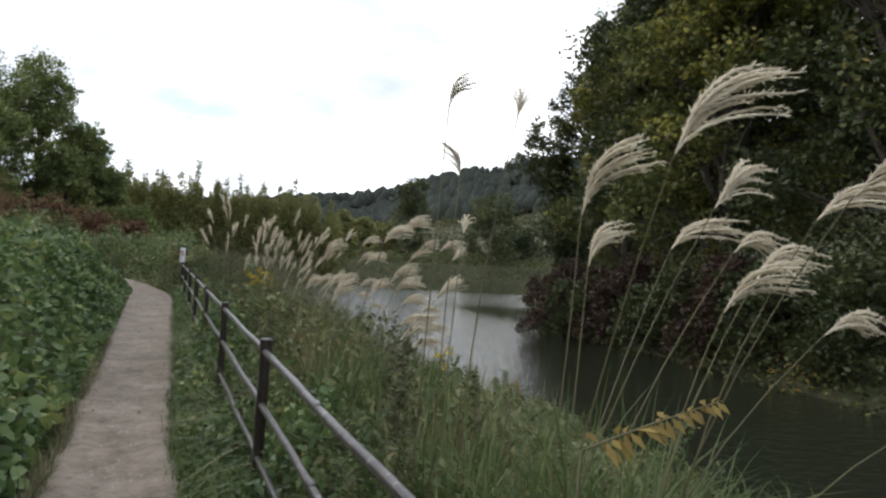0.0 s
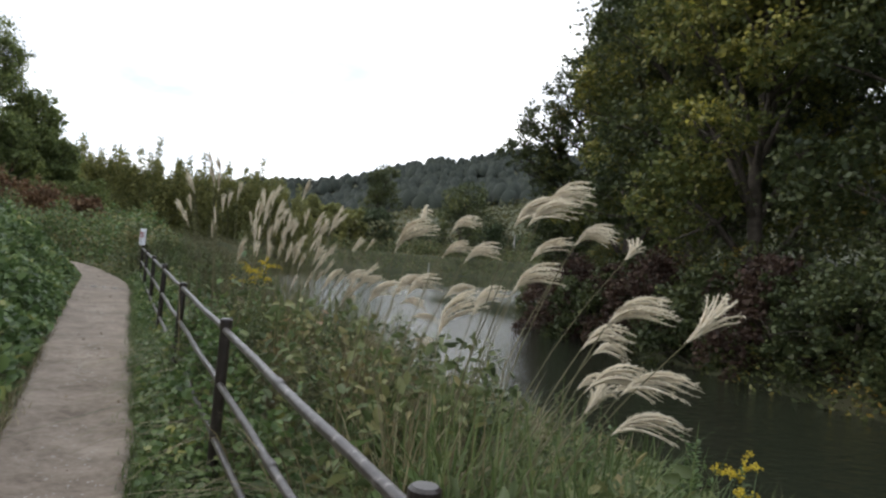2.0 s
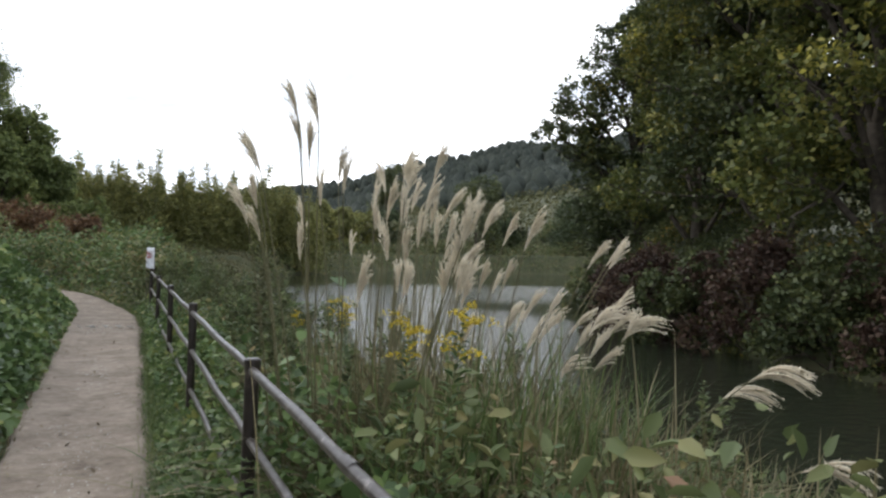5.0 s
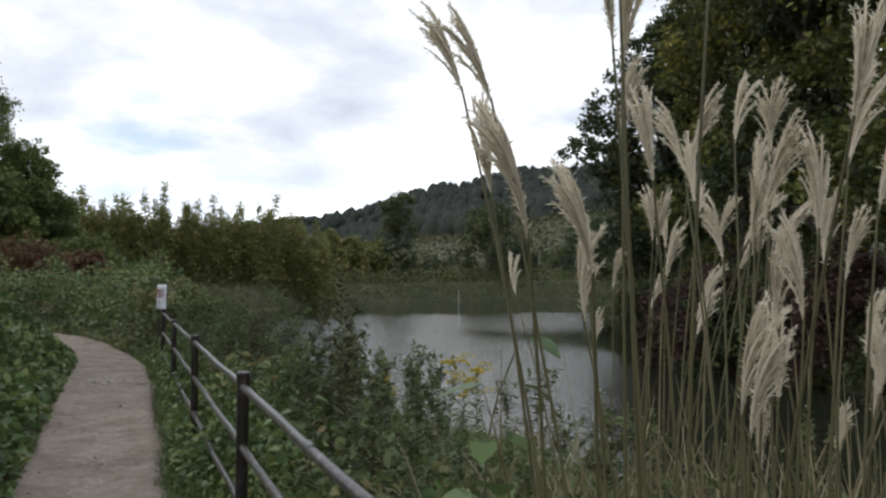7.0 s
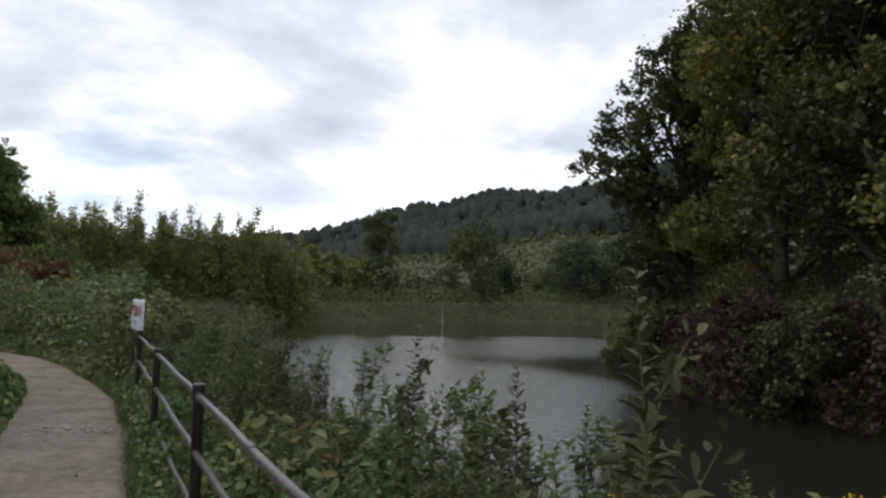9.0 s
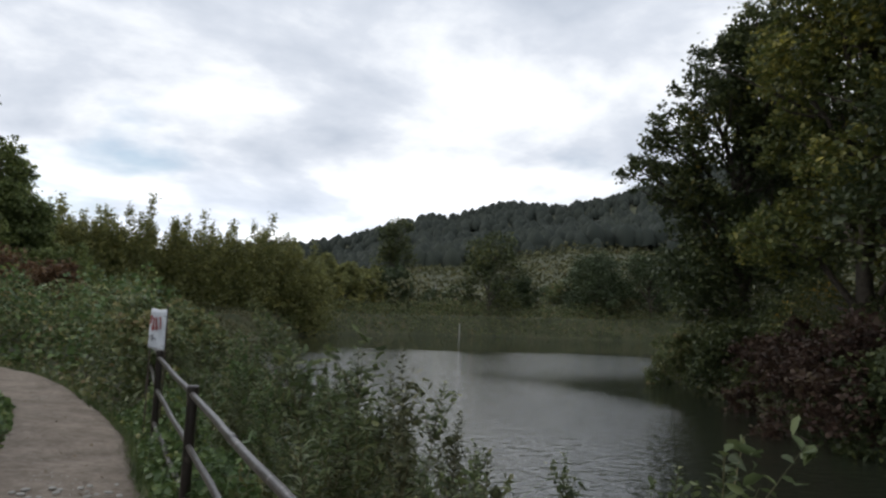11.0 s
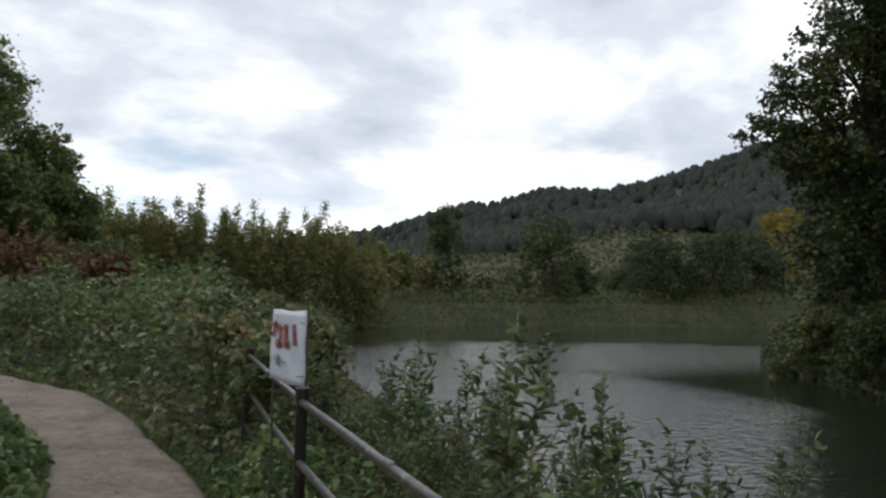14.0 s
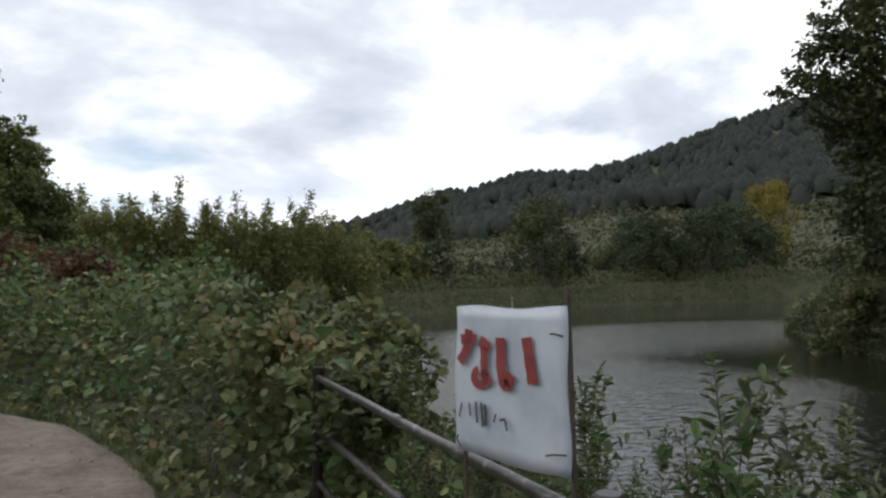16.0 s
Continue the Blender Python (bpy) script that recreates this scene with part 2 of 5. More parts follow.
def water_material():
    m, nt, b = mat_base("pond_water")
    b.inputs["Base Color"].default_value = (0.018, 0.021, 0.014, 1)
    b.inputs["Roughness"].default_value = 0.06
    b.inputs["IOR"].default_value = 1.6
    co = nt.nodes.new("ShaderNodeTexCoord")
    mp = nt.nodes.new("ShaderNodeMapping")
    mp.inputs["Scale"].default_value = (1.0, 1.6, 1.0)
    nt.links.new(co.outputs["Object"], mp.inputs[0])
    n = nt.nodes.new("ShaderNodeTexNoise")
    n.inputs["Scale"].default_value, n.inputs["Detail"].default_value = 4.2, 4.0
    nt.links.new(mp.outputs[0], n.inputs["Vector"])
    # the breeze ruffles the open middle; the lee of the far bank and of the trees lies calm
    sp = nt.nodes.new("ShaderNodeSeparateXYZ")
    nt.links.new(co.outputs["Object"], sp.inputs[0])
    big_ = nt.nodes.new("ShaderNodeTexNoise")
    big_.inputs["Scale"].default_value, big_.inputs["Detail"].default_value = 0.12, 4.0
    nt.links.new(co.outputs["Object"], big_.inputs["Vector"])
    sh = nt.nodes.new("ShaderNodeMath")
    sh.operation = "MULTIPLY_ADD"
    sh.inputs[1].default_value = 14.0
    nt.links.new(big_.outputs[0], sh.inputs[0])
    nt.links.new(sp.outputs[1], sh.inputs[2])
    mr = nt.nodes.new("ShaderNodeMapRange")
    mr.inputs["From Min"].default_value, mr.inputs["From Max"].default_value = 53.0, 58.0
    mr.inputs["To Min"].default_value, mr.inputs["To Max"].default_value = 1.0, 0.06
    nt.links.new(sh.outputs[0], mr.inputs[0])
    mx = nt.nodes.new("ShaderNodeMapRange")
    mx.inputs["From Min"].default_value, mx.inputs["From Max"].default_value = 10.8, 13.8
    mx.inputs["To Min"].default_value, mx.inputs["To Max"].default_value = 1.0, 0.25
    nt.links.new(sp.outputs[0], mx.inputs[0])
    my = nt.nodes.new("ShaderNodeMapRange")
    my.inputs["From Min"].default_value, my.inputs["From Max"].default_value = 30.0, 38.0
    my.inputs["To Min"].default_value, my.inputs["To Max"].default_value = 0.0, 1.0
    nt.links.new(sp.outputs[1], my.inputs[0])
    mo = nt.nodes.new("ShaderNodeMath")
    mo.operation = "MAXIMUM"
    nt.links.new(mx.outputs[0], mo.inputs[0])
    nt.links.new(my.outputs[0], mo.inputs[1])
    ml = nt.nodes.new("ShaderNodeMath")
    ml.operation = "MULTIPLY"
    nt.links.new(mr.outputs[0], ml.inputs[0])
    nt.links.new(mo.outputs[0], ml.inputs[1])
    bp = nt.nodes.new("ShaderNodeBump")
    bp.inputs["Distance"].default_value = 0.036
    nt.links.new(ml.outputs[0], bp.inputs["Strength"])
    nt.links.new(n.outputs[0], bp.inputs["Height"])
    nt.links.new(bp.outputs[0], b.inputs["Normal"])
    return m


SOIL, WATER = soil_material(), water_material()
GROUND = plain("weedy_ground", [(0.3, (0.030, 0.034, 0.016)), (0.5, (0.055, 0.062, 0.028)), (0.7, (0.085, 0.078, 0.042))], 0.8, 0.95, 0.8, 0.08)


# ---- mesh helpers ----
rng = np.random.default_rng(7)


def np_mesh(name, verts, quads, material, smooth=False):
    verts, quads = np.asarray(verts, np.float32), np.asarray(quads, np.int32)
    k = quads.shape[1]
    me = bpy.data.meshes.new(name)
    me.vertices.add(len(verts))
    me.vertices.foreach_set("co", verts.ravel())
    me.loops.add(quads.size)
    me.loops.foreach_set("vertex_index", quads.ravel())
    me.polygons.add(len(quads))
    me.polygons.foreach_set("loop_start", np.arange(0, quads.size, k, dtype=np.int32))
    me.polygons.foreach_set("loop_total", np.full(len(quads), k, dtype=np.int32))
    if smooth:
        me.polygons.foreach_set("use_smooth", np.ones(len(quads), dtype=bool))
    me.materials.append(material)
    me.update(calc_edges=True)
    me.validate()
    return me


def unit(v):
    return v / np.maximum(np.linalg.norm(v, axis=-1, keepdims=True), 1e-9)


def leaves(centres, size, width=0.55, up=0.5, droop=0.0):
    """Folded four-cornered leaves round the centres: corners and faces."""
    c = np.asarray(centres, float)
    n = len(c)
    size = np.broadcast_to(size, n)[:, None]
    ahead = rng.normal(size=(n, 3))
    ahead[:, 2] = ahead[:, 2] * 0.6 - droop
    ahead = unit(ahead)
    nor = rng.normal(size=(n, 3)) + (0, 0, up * 2)
    side = unit(np.cross(ahead, nor))
    lift = np.cross(side, ahead)
    v = np.stack([c - ahead * size * 0.5, c + side * size * width * 0.5 + lift * size * 0.10,
                  c + ahead * size * 0.5, c - side * size * width * 0.5 + lift * size * 0.10], 1)
    return v.reshape(-1, 3), np.arange(4 * n).reshape(n, 4)


def broad_leaves(centres, size, width=0.7, up=0.7, droop=0.2):
    """Rounder leaves of two folded halves, for what stands near the path."""
    c = np.asarray(centres, float)
    n = len(c)
    size = np.broadcast_to(size, n)[:, None]
    ahead = rng.normal(size=(n, 3))
    ahead[:, 2] = ahead[:, 2] * 0.6 - droop
    ahead = unit(ahead)
    side = unit(np.cross(ahead, rng.normal(size=(n, 3)) + (0, 0, up * 2)))
    lift = np.cross(side, ahead)
    fold = rng.uniform(0.02, 0.14, (n, 1))
    tip = c + ahead * size * 0.5 - lift * size * rng.uniform(0.0, 0.25, (n, 1))

    def at(a, w):
        return c + ahead * size * a + side * size * width * w + lift * size * fold * abs(w) * 2

    v = np.stack([c - ahead * size * 0.5, at(-0.22, 0.46), at(0.18, 0.38), tip, at(0.18, -0.38), at(-0.22, -0.46)], 1)
    f = np.array([[0, 1, 2, 3], [0, 3, 4, 5]])
    return v.reshape(-1, 3), (f[None] + (np.arange(n) * 6)[:, None, None]).reshape(-1, 4)


def blades(base, length, lean, width, levels=4, bow=1.0):
    """Grass blades from the base points, bowing over towards lean (metres at the tip, x and y)."""
    base, lean = np.asarray(base, float), np.asarray(lean, float)
    n = len(base)
    length, width = np.broadcast_to(length, n)[:, None], np.broadcast_to(width, n)[:, None]
    far = np.linalg.norm(lean, axis=1, keepdims=True)
    way = np.c_[lean / np.maximum(far, 1e-6), np.zeros(n)]
    side = np.c_[-way[:, 1], way[:, 0], np.zeros(n)]
    turn = rng.uniform(-0.9, 0.9, (n, 1))
    side = unit(side * np.cos(turn) + way * np.sin(turn))
    rings = []
    for i in range(levels):
        s = i / (levels - 1)
        mid = base + way * far * s ** 1.8
        mid[:, 2:] += length * (s - 0.35 * bow * s * s * np.minimum(far / length * 1.4, 1.6))
        w = width * 0.5 * (1 - s ** 2 * 0.92)
        rings += [mid - side * w, mid + side * w]
    v = np.stack(rings, 1)
    f = np.array([[2 * i, 2 * i + 1, 2 * i + 3, 2 * i + 2] for i in range(levels - 1)])
    return v.reshape(-1, 3), (f[None] + (np.arange(n) * 2 * levels)[:, None, None]).reshape(-1, 4)


def join(pieces):
    vs, fs, at = [], [], 0
    for v, f in pieces:
        vs.append(v)
        fs.append(np.asarray(f) + at)
        at += len(v)
    return np.concatenate(vs), np.concatenate(fs)


def tube(points, radii, sides=7):
    """A tapered tube along points."""
    p, out = np.asarray(points, float), []
    for i in range(len(p)):
        d = unit(p[min(i + 1, len(p) - 1)] - p[max(i - 1, 0)])
        a = unit(np.cross(d, (0.31, 0.87, 0.38)))
        b = np.cross(d, a)
        ang = np.arange(sides) * 2 * np.pi / sides
        out.append(p[i] + radii[i] * (np.cos(ang)[:, None] * a + np.sin(ang)[:, None] * b))
    f = [[i * sides + j, i * sides + (j + 1) % sides, (i + 1) * sides + (j + 1) % sides, (i + 1) * sides + j]
         for i in range(len(p) - 1) for j in range(sides)]
    return np.concatenate(out), np.array(f)


def part(name, mesh, parent, label=""):
    ob = new(name, mesh)
    ob.parent = parent
    return tagged(ob, label) if label else ob


def bm_mesh(name, bm, material, smooth=False):
    me = bpy.data.meshes.new(name)
    bmesh.ops.recalc_face_normals(bm, faces=bm.faces)
    bm.to_mesh(me)
    bm.free()
    me.materials.append(material)
    if smooth:
        for p in me.polygons:
            p.use_smooth = True
    return me


# ---- the lie of the land ----
WATER_Z = -0.85
SHORE = np.array([(5.2, -40), (5.1, 9), (4.3, 16.5), (3.7, 20), (3.5, 25), (4.2, 31), (5.4, 42), (7.2, 54), (11, 62), (15, 67), (25, 73), (38, 76),
                  (52, 75), (64, 72), (66, 64), (48, 54), (34, 45.5), (28, 41.5), (23.8, 38), (20.0, 33.5), (17.2, 28.5), (14.9, 24), (13.0, 20), (12.3, 13), (11.8, 6), (11.4, -40)], float)


def shore_distance(x, y):
    """Metres to the pond's edge, negative on the water."""
    p = np.stack([x, y], -1)
    best, inside = np.full(x.shape, 1e9), np.zeros(x.shape, bool)
    for a, b in zip(SHORE, np.roll(SHORE, -1, 0)):
        ab = b - a
        t = np.clip(((p - a) @ ab) / (ab @ ab), 0, 1)
        best = np.minimum(best, np.linalg.norm(p - a - t[..., None] * ab, axis=-1))
        cross = (a[1] > y) != (b[1] > y)
        with np.errstate(divide="ignore", invalid="ignore"):
            inside ^= cross & (x < (b[0] - a[0]) * (y - a[1]) / (b[1] - a[1]) + a[0])
    return np.where(inside, -best, best)


def smooth_step(a, b, v):
    t = np.clip((v - a) / (b - a), 0, 1)
    return t * t * (3 - 2 * t)


WAVES = np.random.default_rng(5).uniform(0, 1, (14, 3))


def wobble(x, y, s, seed=0.0):
    """Smooth uneven bumps between about -1 and 1, about s metres wide."""
    total = 0.0
    for i, (a, b, c) in enumerate(WAVES):
        a = 6.283 * a + seed
        k = (0.6 + 2.6 * b) / s
        total = total + np.sin((x * np.cos(a) + y * np.sin(a)) * k + 6.283 * c + seed * 7) / (1 + 0.8 * b)
    return total / 3.2


AZ = [-180, -90, -45, -10, 0, 6, 10, 12, 16, 18, 20, 23.5, 26, 29.5, 34, 38, 42, 46, 49.5, 60, 80, 120, 180]
EL = [4, 4, 4, 2.8, 2.8, 3.2, 3.8, 4.0, 4.2, 4.6, 5.3, 6.3, 6.3, 7.0, 7.8, 8.7, 9.7, 11.1, 11.5, 12.2, 9.5, 6, 4]


def land(x, y):
    x, y = np.asarray(x, float), np.asarray(y, float)
    d = shore_distance(x, y)
    near = (x < 9) & (y < 60)
    rise = np.where(near, 4.6, 2.4)
    top = np.where(x < -1.2, np.minimum((-1.2 - x) * 0.06, 1.2), 0.0)
    top = np.where((x > 9) & (y < 57), 0.15 + (1.35 + np.clip(x - 15, 0, 20) * 0.10) * (1 - smooth_step(31, 39, y)), top)
    top = np.where(y > 57, 0.45 + 0.018 * np.clip(x, 0, 60), top)
    bank = np.where(d > 0, WATER_Z + (top - WATER_Z) * smooth_step(-0.12, 1.0, d / rise) * 1.0, WATER_Z - 0.15 - np.minimum(-d * 0.3, 1.0))
    bank = np.where((d > 0) & (d < rise * 3), np.minimum(bank, top), bank)
    r, az = np.hypot(x, y - 10), np.degrees(np.arctan2(x, y - 10))
    ridge = np.tan(np.radians(np.interp(az, AZ, EL))) * 680
    foot = np.tan(np.radians(4.9)) * 260 * np.clip((np.interp(az, AZ, EL) - 3.0) / 5.0, 0.1, 1)
    hill = np.where(r < 260, foot * smooth_step(75, 260, r) ** 1.2, foot + (ridge - foot) * smooth_step(200, 700, r))
    hill = np.where(r > 680, ridge * np.clip(1 - (r - 680) / 2500, 0, 1), hill)
    hill = hill + smooth_step(300, 500, r) * wobble(x, y, 55.0) * 6
    return bank + hill * smooth_step(60, 110, r)


def axis_steps(a, b, step, out_lo, out_hi):
    mid_ = list(np.arange(a, b, step))
    hi, lo, s = [], [], step
    v = b
    while v < out_hi:
        hi.append(v)
        s *= 1.09
        v += s
    s, v = step, a - step
    while v > out_lo:
        lo.append(v)
        s *= 1.12
        v -= s
    return np.array(lo[::-1] + mid_ + hi)


gx, gy = axis_steps(-4, 17, 0.3, -3000, 3000), axis_steps(-4, 78, 0.4, -3000, 3200)
GX, GY = np.meshgrid(gx, gy, indexing="ij")
GZ = land(GX, GY) + np.where(np.hypot(GX, GY) < 120, wobble(GX, GY, 0.8) * 0.03, 0) * (np.abs(GX + 0.4) > 1.1) * ~((GX < 1.0) & (GX > -14) & (GY > 19) & (GY < 36))
ia = np.arange(len(gx) * len(gy)).reshape(len(gx), len(gy))
faces = np.stack([ia[:-1, :-1], ia[1:, :-1], ia[1:, 1:], ia[:-1, 1:]], -1).reshape(-1, 4)
ground = new("ground", np_mesh("ground", np.stack([GX, GY, GZ], -1).reshape(-1, 3), faces, GROUND, True))
tagged(ground, "weedy earth sloping down to the pond and up to wooded hills", "ground", kind="structure")

# the pond's surface
wv = [(SHORE[:, 0].min() - 2, -60, WATER_Z), (80, -60, WATER_Z), (80, 84, WATER_Z), (SHORE[:, 0].min() - 2, 84, WATER_Z)]
water = new("water", np_mesh("water", wv, [(0, 1, 2, 3)], WATER))
tagged(water, "still grey-green pond reflecting the cloudy sky", "pond", kind="structure")


# the trodden path: straight along the fence, then bending left
EDGE_R = np.array([(0.00, -5), (0.02, 6), (0.17, 14), (0.24, 17.5), (0.24, 19.6), (0.10, 21), (-0.18, 22.2), (-0.45, 23.7), (-0.95, 25.3), (-1.9, 26.7), (-4.8, 28.2), (-12, 29.2)])
EDGE_L = np.array([(-0.68, -5), (-0.64, 6), (-0.76, 14), (-0.81, 17.5), (-0.80, 19.8), (-0.92, 21.2), (-1.15, 22.3), (-1.6, 23.2), (-2.4, 24.0), (-3.6, 24.7), (-6, 25.3), (-12, 26)])


def path_edges(y):
    return np.interp(y, EDGE_L[:, 1], EDGE_L[:, 0]), np.interp(y, EDGE_R[:, 1], EDGE_R[:, 0])


cl = []
for i in range(len(EDGE_L) - 1):
    for q in np.linspace(0, 1, 110 if i < 4 else 18, endpoint=False):
        l, r_ = EDGE_L[i] * (1 - q) + EDGE_L[i + 1] * q, EDGE_R[i] * (1 - q) + EDGE_R[i + 1] * q
        w = 0.07 * noise.noise((l[1] * 0.9, 3.1, 0.0)) + 0.03 * noise.noise((l[1] * 4.0, 9.1, 0.0))
        u = 0.06 * noise.noise((r_[1] * 0.9, 13.1, 0.0)) + 0.03 * noise.noise((r_[1] * 4.0, 19.1, 0.0))
        cl.append(((l[0] + w, l[1]), (r_[0] + u, r_[1])))
verts, K = [], 17
for (lx, ly), (rx_, ry_) in cl:
    for j in range(K):
        s = j / (K - 1)
        px, py = lx + (rx_ - lx) * s, ly + (ry_ - ly) * s
        edge = 0.0 if 0 < j < K - 1 else -0.05
        verts.append((px, py, float(land(np.array(px), np.array(py))) + 0.045 + edge - 0.02 * math.sin(s * math.pi) + 0.007 * noise.noise((px * 2.8, py * 2.4, 0.0)) + 0.008 * noise.noise((px * 7.0, py * 6.0, 4.0))))
fa = [(i * K + j, i * K + j + 1, (i + 1) * K + j + 1, (i + 1) * K + j) for i in range(len(cl) - 1) for j in range(K - 1)]
path_ob = new("path", np_mesh("path", verts, fa, SOIL, True))
tagged(path_ob, "narrow trodden path of bare pale-brown earth between weeds", "path", kind="structure")
PATH_POLY = np.array([c[0] for c in cl] + [c[1] for c in cl][::-1])


def on_path(x, y, margin=0.0):
    inside = np.zeros(x.shape, bool)
    poly = PATH_POLY
    for a, b in zip(poly, np.roll(poly, -1, 0)):
        cross = (a[1] > y) != (b[1] > y)
        if b[1] != a[1]:
            inside ^= cross & (x < (b[0] - a[0]) * (y - a[1]) / (b[1] - a[1]) + a[0])
    return inside


# ---- the pipe fence ----
FX, FY, FTOP, SPAN = 0.38, 18.71, 0.84, 2.5
fence = tagged(new("pipe_fence"), "dark brown pipe fence with three worn rails along the path", "fence")


def post_mesh(h):
    bm = bmesh.new()
    bmesh.ops.create_cone(bm, cap_ends=True, segments=18, radius1=0.028, radius2=0.028, depth=h, matrix=Matrix.Translation((0, 0, -h / 2 - 0.012)))
    bmesh.ops.create_cone(bm, cap_ends=True, segments=18, radius1=0.031, radius2=0.031, depth=0.05, matrix=Matrix.Translation((0, 0, -0.030)))
    bmesh.ops.create_cone(bm, cap_ends=True, segments=18, radius1=0.031, radius2=0.024, depth=0.006, matrix=Matrix.Translation((0, 0, -0.002)))
    return bm_mesh("post", bm, PAINT, False)


post_me = post_mesh(1.25)
post_ys = [FY + 2.6] + [FY - SPAN * k for k in range(0, 10)]
for k, y in enumerate(post_ys):
    x = FX + 0.09 if k == 0 else FX
    p = part("post", post_me, fence)
    p.location = (x, y, FTOP + 0.012 * math.sin(k * 2.1))
    p.rotation_euler = (0.012 * math.sin(k * 1.7), 0.014 * math.cos(k * 2.9), k * 0.5)


def rail_mesh(length, r):
    n = max(2, int(length / 0.4))
    pts = [(0.004 * math.sin(i * 1.9), length * i / n, -0.006 * math.sin(math.pi * i / n)) for i in range(n + 1)]
    v, f = tube(pts, [r] * (n + 1), 12)
    a, b2 = tube([(0, length * 0.47, -0.006), (0, length * 0.47 + 0.07, -0.006)], [r + 0.0035] * 2, 12)
    v, f = join([(v, f), (a, b2)])
    return np_mesh("rail", v, f, RAIL_PAINT, True)


rail_long, rail_end = rail_mesh(SPAN, 0.0165), rail_mesh(2.6, 0.0165)
for dz in (0.055, 0.325, 0.595):
    for k in range(0, 10):
        p = part("rail", rail_end if k == 0 else rail_long, fence)
        p.location = (FX, FY - (0 if k == 0 else SPAN * k), FTOP - dz)
        p.rotation_euler = (0, 0, -0.034 if k == 0 else 0.0)

# ---- the hand-painted sign tied to the fence ----
SIGN_A, SIGN_B = Vector((0.422, 18.90, 0.0)), Vector((0.309, 19.237, 0.0))
SW, SH = (SIGN_A - SIGN_B).length, 0.355
sign = tagged(new("warning_sign"), "dented white board with red hand-painted characters wired to the fence", "sign")
ax = (SIGN_A - SIGN_B).normalized()
zdir = ax.cross(Vector((0, 0, 1)))
sign.matrix_world = Matrix(((ax.x, 0, zdir.x, SIGN_B.x), (ax.y, 0, zdir.y, SIGN_B.y), (0, 1, 0.0, 0.835), (0, 0, 0, 1)))


def board_mesh():
    nx_, ny_ = 14, 12
    vs = []
    for side in (0.0, -0.004):
        for j in range(ny_ + 1):
            for i in range(nx_ + 1):
                u, v = i / nx_, j / ny_
                px = u * SW + 0.012 * v * (1 - u) + 0.004 * math.sin(v * 9)
                py = v * SH + 0.004 * math.sin(u * 8) * (j in (0, ny_)) - 0.012 * u * (1 - v)
                pz = 0.0022 * math.sin(u * 5 + 1) * math.sin(v * 6) + 0.004 * max(0, (0.25 - v)) * math.sin(u * 9)
                vs.append((px, py, pz + side))
    fs, off = [], (nx_ + 1) * (ny_ + 1)
    q = lambda i, j: j * (nx_ + 1) + i
    for j in range(ny_):
        for i in range(nx_):
            fs.append((q(i, j), q(i + 1, j), q(i + 1, j + 1), q(i, j + 1)))
            fs.append((off + q(i, j), off + q(i, j + 1), off + q(i + 1, j + 1), off + q(i + 1, j)))
    rim = [q(i, 0) for i in range(nx_)] + [q(nx_, j) for j in range(ny_)] + [q(i, ny_) for i in range(nx_, 0, -1)] + [q(0, j) for j in range(ny_, 0, -1)]
    for a, b in zip(rim, rim[1:] + rim[:1]):
        fs.append((a, off + a, off + b, b))
    return np_mesh("board", vs, fs, BOARD, True)


part("board", board_mesh(), sign)


def strokes(name, lines, material, width, lift=0.0085):
    """Brush strokes as thin raised ribbons on the board; places in parts of its width and height from the top left."""
    pieces = []
    for pts, w in lines:
        p = np.array([(u * SW, (1 - v) * SH) for u, v in pts])
        fine = np.concatenate([np.linspace(p[i], p[i + 1], 5, endpoint=i == len(p) - 2) for i in range(len(p) - 1)])
        d = np.gradient(fine, axis=0)
        d /= np.maximum(np.linalg.norm(d, axis=1, keepdims=True), 1e-9)
        nrm = np.c_[-d[:, 1], d[:, 0]]
        half = w * width / 2 * (1 + 0.06 * np.sin(np.arange(len(fine)) * 1.7))[:, None]
        a, b = fine - nrm * half, fine + nrm * half
        m = len(fine)
        v = np.concatenate([np.c_[a, np.full(m, lift)], np.c_[b, np.full(m, lift)]])
        pieces.append((v, [(i, i + 1, m + i + 1, m + i) for i in range(m - 1)]))
    v, f = join(pieces)
    return part(name, np_mesh(name, v, f, material), sign)


ring = [(0.275 + 0.055 * math.cos(a), 0.475 + 0.050 * math.sin(a)) for a in np.linspace(-1.2, 4.6, 14)]
strokes("character", [([(0.10, 0.225), (0.20, 0.215), (0.245, 0.225)], 1.0), ([(0.185, 0.155), (0.155, 0.29), (0.085, 0.385)], 1.1),
                      ([(0.285, 0.225), (0.375, 0.275)], 1.1), ([(0.325, 0.27), (0.318, 0.39), (0.325, 0.47), (0.375, 0.51)], 0.95), (ring, 0.85)], RED, 0.024)
strokes("character", [([(0.475, 0.20), (0.475, 0.40), (0.495, 0.50), (0.525, 0.51), (0.565, 0.43)], 1.15), ([(0.70, 0.19), (0.725, 0.36), (0.745, 0.48)], 1.15)], RED, 0.026)
for mark in (([(0.10, 0.66), (0.07, 0.76)], 0.7), ([(0.17, 0.655), (0.18, 0.74)], 0.8), ([(0.235, 0.64), (0.245, 0.78)], 1), ([(0.285, 0.64), (0.30, 0.80)], 1), ([(0.32, 0.65), (0.325, 0.79)], 1.2),
             ([(0.40, 0.76), (0.42, 0.70)], 0.7), ([(0.45, 0.74), (0.50, 0.725)], 0.7), ([(0.50, 0.73), (0.515, 0.80)], 0.8)):
    strokes("small_mark", [mark], BLACK, 0.008)
